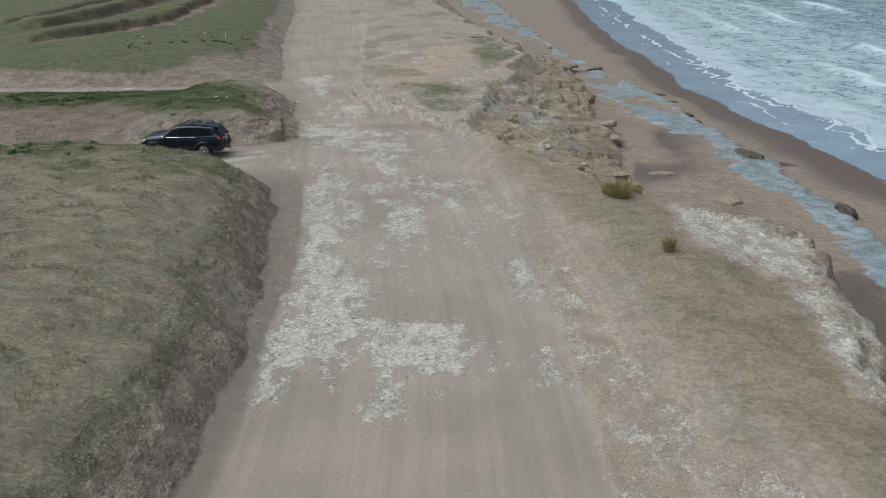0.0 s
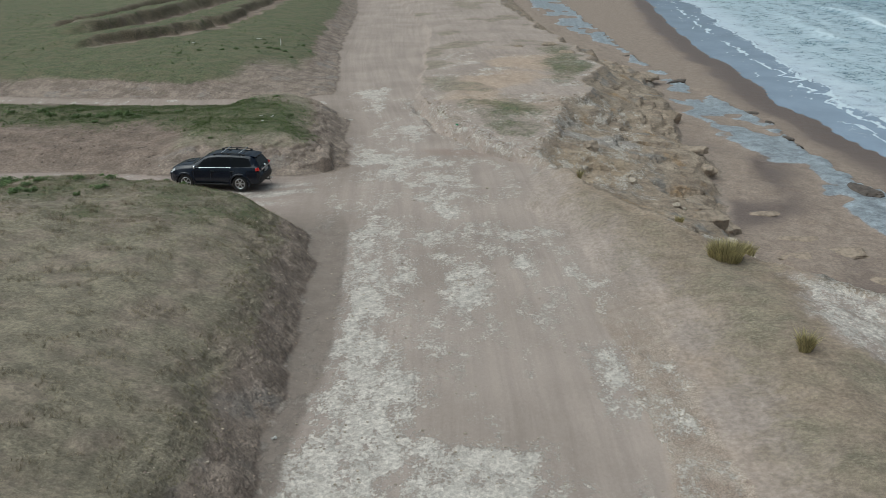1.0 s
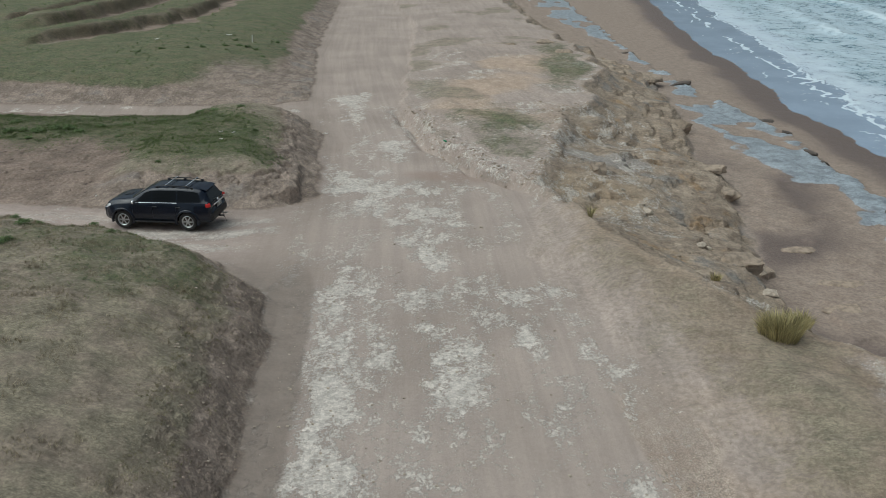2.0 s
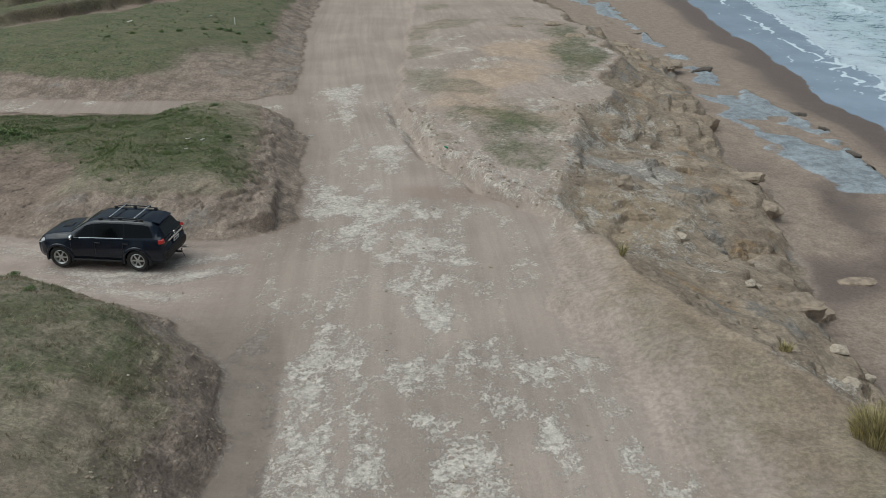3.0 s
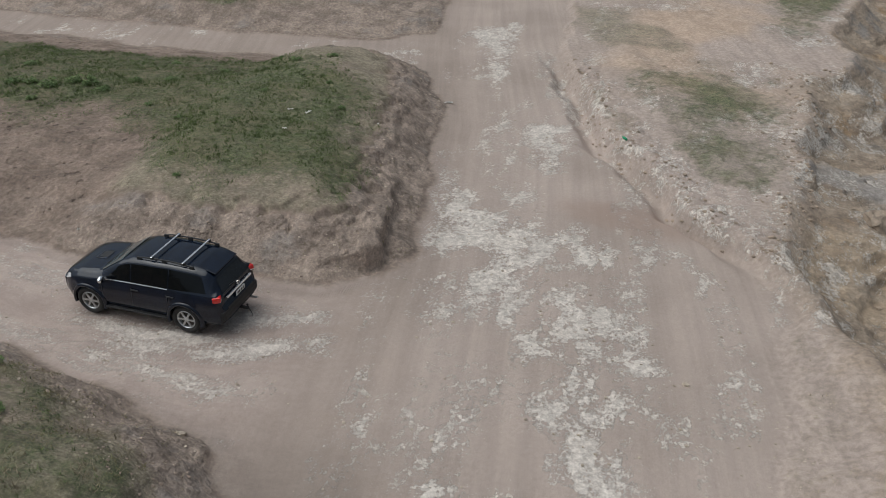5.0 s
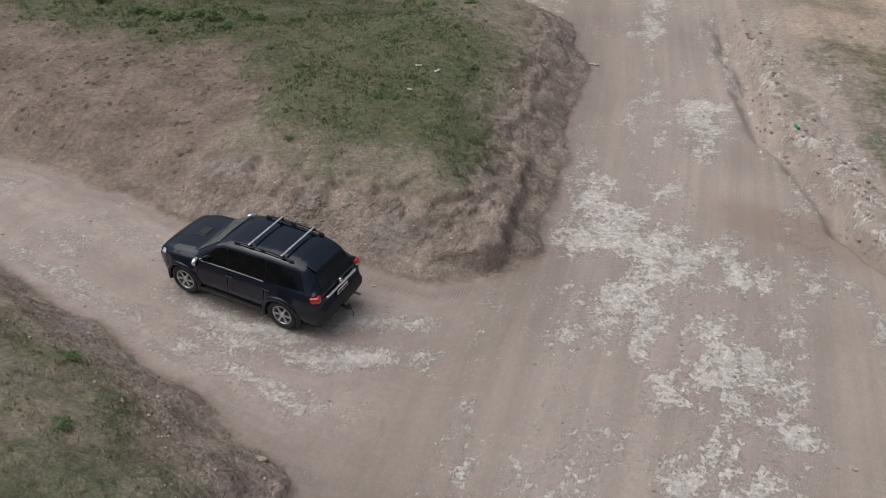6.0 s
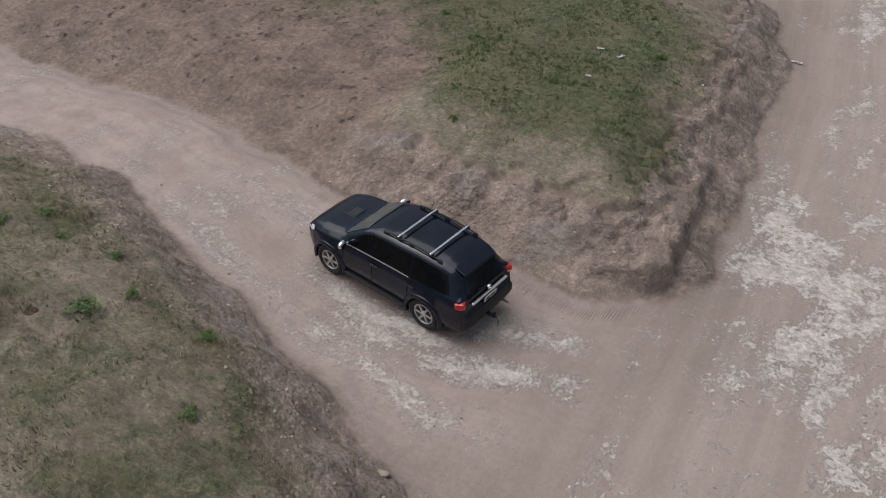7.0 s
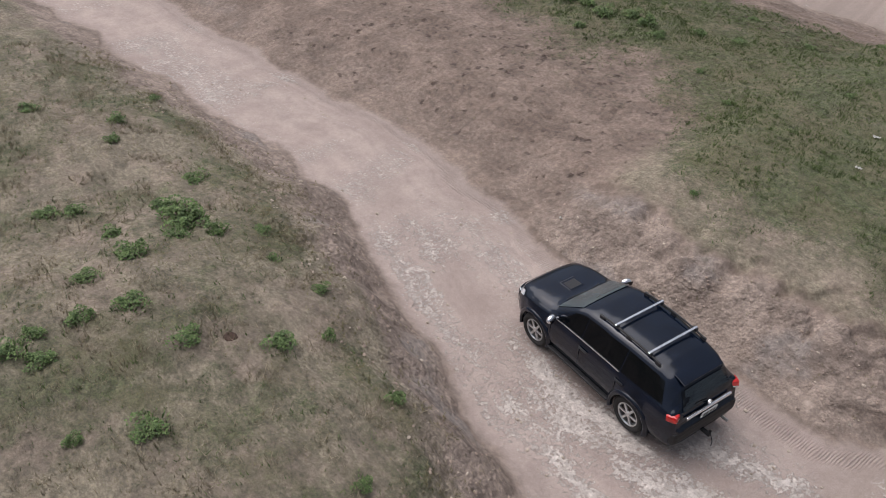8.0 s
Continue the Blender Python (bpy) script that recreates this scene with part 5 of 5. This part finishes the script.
GREEN_SHRUBS = [(-26.6, 56.9, 1.1), (-26.0, 57.1, 0.9), (-25.0, 57.0, 1.2), (-24.4, 57.6, 1.1), (-23.6, 57.4, 1.2), (-22.9, 57.0, 0.9), (-22.2, 58.2, 0.8), (-24.9, 55.6, 0.7), (-21.0, 58.8, 0.7),
                (-28.4, 57.2, 1.0), (-29.4, 58.0, 1.2), (-31.2, 57.6, 1.0), (-33.0, 57.4, 1.1), (-19.6, 60.6, 0.6), (-17.0, 61.6, 0.8), (-16.1, 50.5, 0.45), (-18.6, 55.0, 0.5), (-20.4, 56.2, 0.5),
                (-16.6, 57.8, 0.45), (-14.6, 59.2, 0.5), (-18.0, 62.2, 0.7), (-15.6, 62.2, 0.7), (-13.4, 57.2, 0.5), (-27.4, 59.0, 0.8), (-22.0, 61.0, 0.6)]
FAR_SHRUBS = [(-20.5, 84, 0.8), (-21.4, 84.6, 1.0), (-22.2, 85, 0.9), (-23.1, 84.2, 0.7), (-19.5, 82, 0.7), (-24.6, 83, 0.8), (-25.6, 82.2, 0.7), (-27.2, 81, 0.8), (-18.9, 87, 0.7), (-20.2, 90, 0.8), (-28.6, 79.6, 0.7), (-23.4, 88, 0.7)]
base_shrubs = [make_shrub(11, 0.36, 0.20), make_shrub(12, 0.30, 0.22), make_shrub(13, 0.42, 0.17)]
for i, (x, y, s) in enumerate(SHRUBS + GREEN_SHRUBS + FAR_SHRUBS):
    if i < 3:
        base_shrubs[i].matrix_basis = place(x, y)
        base_shrubs[i].scale = (s,) * 3
    else:
        put_copy(base_shrubs[i % 3], x, y, s, i * 47.0)


def make_tussock(seed, r, tall, count):
    bm = blades(bmesh.new(), count, r, tall, 0.010, 0.5, seed, 0.15)
    tussock = part("grass_tussock", bm, REED)
    return tussock


for i, (x, y, r, tall, count) in enumerate(((7.6, 36.5, 0.55, 0.85, 900), (8.05, 29.0, 0.15, 0.75, 260), (3.0, 45.8, 0.07, 0.6, 60), (8.7, 38.0, 0.35, 0.5, 420), (6.6, 40.2, 0.14, 0.35, 110))):
    tus = make_tussock(70 + i, r, tall, count)
    tagged(tus, ("broad" if i == 0 else "narrow") + " yellow-green grass tussock near the cliff edge", "tussock", "tussocks along the cliff")
    tus.matrix_basis = place(x, y)


# ---- grass and stones that nobody could count ----
def scatter(name, material, spots, maker):
    """One mesh out of many small pieces; maker gives points and faces of one."""
    verts, faces = [], []
    for x, y, z, s, seed in spots:
        vs, fs = maker(seed)
        k = len(verts)
        verts.extend((x + s * a, y + s * b, z + s * c) for a, b, c in vs)
        faces.extend(tuple(k + i for i in f) for f in fs)
    me = bpy.data.meshes.new(name)
    me.from_pydata(verts, [], faces)
    me.materials.append(material)
    return new(name, me)


def tuft_maker(count, lean):
    kinds = []
    for seed in range(12):
        rnd = random.Random(seed)
        vs, fs = [], []
        for _ in range(count):
            a, r = rnd.uniform(0, 6.283), 0.5 * math.sqrt(rnd.random())
            bx, by = r * math.cos(a), r * math.sin(a)
            h, t = rnd.uniform(0.5, 1.0), rnd.uniform(0, 3.14)
            wx_, wy_ = 0.075 * math.cos(t), 0.075 * math.sin(t)
            k = len(vs)
            vs += [(bx - wx_, by - wy_, -0.1), (bx + wx_, by + wy_, -0.1), (bx + lean * rnd.uniform(-1, 1) + bx * 0.6, by + lean * rnd.uniform(-1, 1) + by * 0.6, h)]
            fs.append((k, k + 1, k + 2))
        kinds.append((vs, fs))
    return lambda seed: kinds[seed % 12]


def stone_maker():
    bm = bmesh.new()
    bmesh.ops.create_icosphere(bm, subdivisions=1, radius=1.0)
    pts, fs = [v.co.copy() for v in bm.verts], [tuple(v.index for v in f.verts) for f in bm.faces]
    bm.free()
    kinds = []
    for seed in range(10):
        rnd = random.Random(seed + 40)
        sx, sy, sz = rnd.uniform(0.7, 1.2), rnd.uniform(0.6, 1.0), rnd.uniform(0.35, 0.65)
        kinds.append(([(p.x * sx * (k := rnd.uniform(0.75, 1.15)), p.y * sy * k, p.z * sz * k + 0.2) for p in pts], fs))
    return lambda seed: kinds[seed % 10]


def sown(count, x0, x1, y0, y1, key, low, seed, power=1.0, extra=None):
    """Random places, kept the more often the higher the share of key there."""
    rng = np.random.default_rng(seed)
    x, y = rng.uniform(x0, x1, count), rng.uniform(y0, y1, count)
    got = land(x, y)
    share = got[key] if extra is None else extra(got)
    keep = (share > low) & (rng.random(count) < share ** power)
    return x[keep], y[keep], got["z"][keep], rng.random(keep.sum())


x, y, z, r = sown(105000, -30, -9, 48, 66, "green", 0.3, 1, 1.5)
clump = ease(-0.2, 0.5, grain(x, y, 1.4, 301))
grass = scatter("green_grass", GRASS, [(a, b, c, 0.03 + 0.035 * q + 0.06 * k * q, i) for i, (a, b, c, q, k) in enumerate(zip(x, y, z, r, clump))], tuft_maker(4, 0.5))
tagged(grass, "short green grass on top of the bank", "grass", kind="stuff")
x, y, z, r = sown(9000, -40, -9, 50, 66, "green", 0.35, 8, 1.0)
keep = (ease(-28, -17, x) * 0.5 + grain(x, y, 2.2, 302) < 0.22) | (r > 0.96)
clumps = scatter("grass_clumps", WEED, [(a, b, c, 0.06 + 0.10 * q * q, i) for i, (a, b, c, q) in enumerate(zip(x[keep], y[keep], z[keep], r[keep]))], tuft_maker(14, 0.7))
tagged(clumps, "darker green clumps in the grass of the bank", "grass", kind="stuff")
x, y, z, r = sown(3500, -60, -15, 72, 110, "green", 0.3, 9, 1.0)
keep = grain(x, y, 5, 304) + 0.5 * r > 0.25
far_clumps = scatter("far_grass_clumps", WEED, [(a, b, c, 0.07 + 0.12 * q * q, i) for i, (a, b, c, q) in enumerate(zip(x[keep], y[keep], z[keep], r[keep]))], tuft_maker(12, 0.7))
tagged(far_clumps, "dark green clumps on the far bank", "grass", kind="stuff")
x, y, z, r = sown(70000, -34, -6, 13, 45, "dry", 0.4, 2, 1.0)
clump = ease(-0.1, 0.5, grain(x, y, 0.9, 303))
keep = clump + r > 1.05
straw = scatter("dry_grass", STRAW, [(a, b, c, 0.03 + 0.06 * q + 0.05 * k, i) for i, (a, b, c, q, k) in enumerate(zip(x[keep], y[keep], z[keep], r[keep], clump[keep]))], tuft_maker(4, 0.7))
tagged(straw, "dry straw-coloured grass on the near bank", "grass", kind="stuff")
x, y, z, r = sown(26000, -34, -6, 26, 45, "green", 0.3, 3, 1.2)
sprigs = scatter("bank_grass", GRASS, [(a, b, c, 0.04 + 0.09 * q * q, i) for i, (a, b, c, q) in enumerate(zip(x, y, z, r))], tuft_maker(5, 0.6))
tagged(sprigs, "sparse green tufts on the sandy bank", "grass", kind="stuff")
x, y, z, r = sown(30000, 0, 13, 15, 70, "dry", 0.28, 4, 1.2)
keep = ease(-0.1, 0.5, grain(x, y, 1.1, 305)) + r > 0.8
dune_grass = scatter("dune_grass", STRAW, [(a, b, c, 0.03 + 0.06 * q, i) for i, (a, b, c, q) in enumerate(zip(x[keep], y[keep], z[keep], r[keep]))], tuft_maker(4, 0.7))
tagged(dune_grass, "thin dry grass on the sandy verge", "grass", kind="stuff")
x, y, z, r = sown(60000, -34, -6, 15, 46, "crest", 0.2, 12, 1.0)
keep = ease(-0.25, 0.45, grain(x, y, 1.1, 311)) + 0.5 * r > 0.6
fringe = scatter("crest_grass", FRINGE, [(a, b, c, 0.035 + 0.07 * q * q, i) for i, (a, b, c, q) in enumerate(zip(x[keep], y[keep], z[keep], r[keep]))], tuft_maker(7, 0.9))
tagged(fringe, "olive grass fringe hanging over the bank edge", "grass", kind="stuff")
x, y, z, r = sown(40000, -34, -6, 14, 44, "face", 0.25, 14, 1.0)
keep = ease(-0.3, 0.4, grain(x, y, 0.9, 315)) + 0.5 * r > 0.6
hanging = scatter("face_grass", STRAW, [(a, b, c, 0.03 + 0.07 * q * q, i) for i, (a, b, c, q) in enumerate(zip(x[keep], y[keep], z[keep], r[keep]))], tuft_maker(5, 0.9))
tagged(hanging, "dry grass rooted in the steep bank face", "grass", kind="stuff")
x, y, z, r = sown(60000, -32, -9, 32, 45, "dry", 0.3, 15, 1.0)
keep = ease(-0.3, 0.4, grain(x, y, 1.6, 317)) + 0.4 * r > 0.45
turf = scatter("bank_turf", FRINGE, [(a, b, c, 0.018 + 0.05 * q * q, i) for i, (a, b, c, q) in enumerate(zip(x[keep], y[keep], z[keep], r[keep]))], tuft_maker(3, 0.8))
tagged(turf, "short olive turf on the sandy bank", "grass", kind="stuff")
x, y, z, r = sown(26000, -32, -8, 15, 74, "face", 0.3, 5, 1.0)
keep = grain(x, y, 0.8, 307) + 0.6 * r > 0.5
weeds = scatter("bank_weeds", FRINGE, [(a, b, c, 0.035 + 0.06 * q * q, i) for i, (a, b, c, q) in enumerate(zip(x[keep], y[keep], z[keep], r[keep]))], tuft_maker(5, 0.7))
tagged(weeds, "olive weeds growing on the bank faces", "weeds", kind="stuff")
x, y, z, r = sown(16000, -30, 8, 14, 68, "road", 0.3, 6, 1.0, lambda g: np.clip(0.25 * g["road"] + 0.8 * g["pale"] * g["road"] + 0.5 * g["face"], 0, 1))
pebbles = scatter("pebbles", STONE, [(a, b, c, 0.014 + 0.045 * q ** 3, i) for i, (a, b, c, q) in enumerate(zip(x, y, z, r))], stone_maker())
x, y, z, r = sown(36000, -1, 8, 14, 46, "verge", 0.2, 11, 1.0)
gravel = scatter("verge_gravel", STONE, [(a, b, c, 0.010 + 0.03 * q ** 4, i) for i, (a, b, c, q) in enumerate(zip(x, y, z, r))], stone_maker())
tagged(gravel, "pale gravel along the edge of the road", "gravel", kind="stuff")
tagged(pebbles, "loose pale stones on the dirt road", "stones", kind="stuff")
x, y, z, r = sown(80000, -32, -6, 15, 76, "face", 0.35, 10, 1.2)
keep = grain(x, y, 1.3, 309) + 0.5 * r > 0.1
clods = scatter("soil_clods", SOIL, [(a, b, c - 0.01, 0.012 + 0.045 * q ** 4, i) for i, (a, b, c, q) in enumerate(zip(x[keep], y[keep], z[keep], r[keep]))], stone_maker())
tagged(clods, "crumbled clods of soil on the bank faces", "soil clods", kind="stuff")
x, y, z, r = sown(3500, -8, 16, 34, 74, "rock", 0.3, 7, 1.0, lambda g: np.clip(0.5 * g["rock"] + 0.9 * g["pale"] * (1 - g["road"]), 0, 1))
rubble = scatter("rubble", CLAY, [(a, b, c, 0.02 + 0.10 * q ** 6, i) for i, (a, b, c, q) in enumerate(zip(x, y, z, r))], stone_maker())
tagged(rubble, "broken clay rubble on the eroded slope", "rubble", kind="stuff")


x, y, z, r = sown(14000, -9, 9, 50, 72, "rim", 0.2, 13, 1.0)
keep = grain(x, y, 1.1, 313) + 0.7 * r > 0.25
rim_stones = scatter("rim_rubble", SLAB, [(a, b, c, 0.02 + 0.09 * q ** 4, i) for i, (a, b, c, q) in enumerate(zip(x[keep], y[keep], z[keep], r[keep]))], stone_maker())
tagged(rim_stones, "pale broken crust along the ledge beside the road", "rubble", kind="stuff")


# ---- boulders, slabs and litter ----
def make_rock(name, sx, sy, sz, seed, material):
    """An angular block: the hull of random points, cut finer and worn."""
    rnd = random.Random(seed * 13 + 5)
    bm = bmesh.new()
    for _ in range(26):
        p = Vector((rnd.uniform(-1, 1), rnd.uniform(-1, 1), rnd.uniform(-0.9, 0.75)))
        p = p / max(1.0, p.length * 0.86)
        bm.verts.new((p.x * sx, p.y * sy, p.z * sz))
    made = bmesh.ops.convex_hull(bm, input=bm.verts[:])
    bmesh.ops.delete(bm, geom=list({g for g in made["geom_interior"] + made["geom_unused"] if isinstance(g, bmesh.types.BMVert)}), context="VERTS")
    bmesh.ops.subdivide_edges(bm, edges=bm.edges[:], cuts=4, use_grid_fill=True)
    bmesh.ops.triangulate(bm, faces=bm.faces[:])
    bmesh.ops.smooth_vert(bm, verts=bm.verts[:], factor=0.3, use_axis_x=True, use_axis_y=True, use_axis_z=True)
    size = min(sx, sy, sz)
    for v in bm.verts:
        p = v.co / size
        v.co += Vector((noise.noise(p * 1.6 + Vector((seed, 0, 0))), noise.noise(p * 1.6 + Vector((0, seed, 0))), 0.6 * noise.noise(p * 2.2 + Vector((0, 0, seed))))) * size * 0.22
        grit = 0.09 * noise.noise(p * 5.0 + Vector((seed, 2, 0)))
        layer = 0.07 * noise.noise(Vector((p.x * 0.5, p.y * 0.5, p.z * 6 + seed)))
        v.co.x *= 1 + grit + layer
        v.co.y *= 1 + grit + layer
        v.co.z *= 1 + 0.6 * grit
    return part(name, bm, material)


ROCKS = [(9.4, 47.3, 1.0, 0.8, 0.75, 15, CLAY, "large clay block above the beach"), (10.7, 48.7, 0.9, 0.7, 0.6, 50, CLAY, "clay block above the beach"),
         (10.9, 46.4, 0.5, 0.42, 0.4, 20, CLAY, "fallen clay block below the slope"),
         (9.9, 44.4, 0.32, 0.3, 0.2, 10, STONE, "pale fallen stone below the cliff"), (10.6, 43.5, 0.24, 0.2, 0.18, 33, STONE, "pale fallen stone below the cliff"),
         (9.6, 42.5, 0.42, 0.3, 0.25, 80, STONE, "pale fallen stone below the cliff"), (10.9, 41.9, 0.22, 0.2, 0.16, 55, STONE, "pale fallen stone below the cliff"),
         (14.2, 48.4, 1.3, 0.5, 0.16, 8, SLAB, "pale flat slab lying in the sand"), (13.2, 45.4, 0.9, 0.45, 0.14, 20, SLAB, "pale flat slab lying in the sand"),
         (16.6, 43.2, 1.4, 0.6, 0.15, -15, SLAB, "pale flat slab lying in the sand"), (13.6, 52.2, 1.0, 0.4, 0.14, 10, SLAB, "pale flat slab lying in the sand"),
         (8.06, 48.15, 0.34, 0.26, 0.24, 20, STONE, "pale rounded stone on the eroded slope"), (11.9, 74.6, 0.8, 1.3, 1.1, 60, CLAY, "overhanging clay block at the foot of the slope"),
         (3.8, 95.4, 1.0, 0.6, 0.4, 15, CLAY, "undercut clay ledge at the cliff edge"), (5.2, 89.6, 0.9, 0.6, 0.4, -20, CLAY, "undercut clay ledge at the cliff edge"),
         (0.2, 94.4, 1.3, 0.5, 0.3, -8, CLAY, "undercut clay ledge at the cliff edge"), (16.0, 93.1, 1.3, 0.7, 0.35, 30, DARK_ROCK, "dark wet rock lying on the beach"),
         (20.2, 80.4, 0.55, 0.8, 0.4, 80, DARK_ROCK, "dark wet rock lying on the beach"), (20.6, 76.5, 0.4, 0.35, 0.3, 10, DARK_ROCK, "small dark rock lying on the beach"),
         (20.2, 70.4, 0.25, 0.8, 0.3, 10, DARK_ROCK, "narrow dark rock at the shelf edge"), (20.4, 68.4, 0.3, 0.5, 0.3, 35, DARK_ROCK, "narrow dark rock at the shelf edge"),
         (20.9, 57.4, 0.9, 1.5, 0.35, 15, DARK_ROCK, "broken rock ledge at the shelf edge"), (22.6, 55.6, 0.9, 0.5, 0.3, 10, DARK_ROCK, "flat dark rock lying on the sand"),
         (11.8, 58.9, 0.5, 0.9, 0.5, 20, CLAY, "jutting clay rock on the slope"), (11.4, 62.6, 1.5, 0.5, 0.3, 5, CLAY, "layered clay ledge above the sand"),
         (13.0, 91.8, 1.4, 1.2, 0.45, 40, CLAY, "brown rock outcrop above the beach"), (15.5, 46.6, 1.7, 0.9, 0.22, 12, SLAB, "pale flat slab lying in the sand"),
         (21.9, 44.5, 0.4, 1.0, 0.35, 15, DARK_ROCK, "dark rock at the shelf edge"), (13.9, 112.5, 1.2, 0.4, 0.3, 10, DARK_ROCK, "long dark rock on the beach"),
         (9.6, 40.4, 0.4, 0.3, 0.25, 30, STONE, "pale fallen stone below the cliff"), (10.2, 38.9, 0.25, 0.3, 0.2, 70, STONE, "pale fallen stone below the cliff"),
         (-11.2, 41.6, 0.14, 0.10, 0.10, 25, STONE, "small pale stone at the road edge"), (-1.3, 46.0, 0.09, 0.08, 0.08, 10, STONE, "small pale stone on the dirt road"),
         (6.4, 52.4, 0.35, 0.25, 0.25, 40, STONE, "pale stone on the eroded slope"), (7.0, 56.4, 0.5, 0.35, 0.35, 70, CLAY, "clay rock on the eroded slope"),
         (4.5, 56.1, 0.45, 0.5, 0.55, 10, CLAY, "clay knob on the eroded slope"), (6.4, 54.9, 0.16, 0.12, 0.10, 30, STONE, "pale stone on the eroded slope"),
         (5.5, 54.2, 0.15, 0.12, 0.10, 60, STONE, "pale stone on the eroded slope"), (6.3, 53.0, 0.18, 0.14, 0.12, 15, STONE, "pale stone on the eroded slope"),
         (4.8, 55.4, 0.14, 0.12, 0.1, 80, STONE, "pale stone on the eroded slope"), (8.5, 48.7, 0.2, 0.18, 0.14, 45, STONE, "pale stone on the eroded slope")]
for i, (x, y, sx, sy, sz, rz, mat, label) in enumerate(ROCKS):
    rock = make_rock("rock", sx, sy, sz, i + 1, mat)
    tagged(rock, label, "rock", "rocks on the beach" if mat is DARK_ROCK else "rocks on the slope")
    rock.matrix_basis = pose(x, y, height(x, y) + (-0.2 if sx > 0.45 else 0.25) * sz, 0, 0, rz)


WHITE = plain("white_litter", lin(226, 224, 220), 0.6, 0, 0.06, 20, 0.3)
GREEN_PET = plain("green_plastic", lin(40, 140, 96), 0.25, 0, 0.15, 20)


def make_scrap(seed, length, wide, material):
    """A crumpled sheet."""
    rnd = random.Random(seed)
    bm = bmesh.new()
    rows = [[bm.verts.new((length * (i / 5 - 0.5), wide * (j / 3 - 0.5) * (1 - 0.3 * rnd.random()), 0.02 + 0.05 * rnd.random())) for j in range(4)] for i in range(6)]
    grid_faces(bm, rows)
    bmesh.ops.solidify(bm, geom=bm.faces[:], thickness=0.004)
    return part("litter_scrap", bm, material)


for i, (x, y, a, b, rz) in enumerate(((-10.75, 62.3, 0.36, 0.15, 10), (-15.0, 56.4, 0.2, 0.12, 30), (-14.3, 56.3, 0.24, 0.14, 70), (-14.4, 54.5, 0.16, 0.1, 0), (-18.2, 48.4, 0.08, 0.06, 10),
                                      (-24.5, 90, 0.5, 0.3, 20), (-29.5, 86, 0.5, 0.3, 80), (-6.05, 24.8, 0.14, 0.1, 40), (-12.0, 57.0, 0.1, 0.08, 40))):
    scrap = make_scrap(i, a, b, WHITE)
    tagged(scrap, "crumpled white scrap of litter on the ground", "litter", "scraps of litter")
    scrap.matrix_basis = place(x, y, 0.005, rz)
bm = bmesh.new()
lathe(bm, [(0.0, -0.13), (0.042, -0.13), (0.046, -0.1), (0.044, 0.0), (0.046, 0.05), (0.03, 0.1), (0.014, 0.13), (0.014, 0.155), (0.0, 0.155)], 12)
bottle = part("plastic_bottle", bm, GREEN_PET, smooth=True)
tagged(bottle, "green plastic bottle lying at the road edge", "bottle")
bottle.matrix_basis = place(-3.55, 59.6, 0.045, 35)

# burrow in the sandy bank: a ring of thrown-up soil round a dark hollow
bm = bmesh.new()
lathe(bm, [(0.26, -0.03), (0.19, 0.02), (0.14, 0.012), (0.0, 0.008)], 18, pose(0, 0, 0, 90, 0, 0))
for v in bm.verts:
    v.co.x *= 1 + 0.25 * noise.noise(v.co * 6)
    v.co.y *= 0.75 + 0.25 * noise.noise(v.co * 5 + Vector((3, 0, 0)))
burrow = part("burrow", bm, plain("burrow_soil", lin(74, 58, 48), 0.95, 0, 0.3, 12, 0.8), smooth=True)
tagged(burrow, "animal burrow with dark soil on the bank", "burrow")
burrow.matrix_basis = place(-17.3, 39.5, 0.0, 0, 0.6)

# white marker post far off on the grass
bm = bmesh.new()
rod(bm, (0, 0, -0.1), (0, 0, 0.55), 0.045, 0.04, 10)
rod(bm, (0, 0, 0.55), (0, 0, 0.59), 0.04, 0.02, 10)
post = part("marker_post", bm, WHITE)
tagged(post, "short white marker post standing in the grass", "post")
post.matrix_basis = place(-22.0, 88.5)
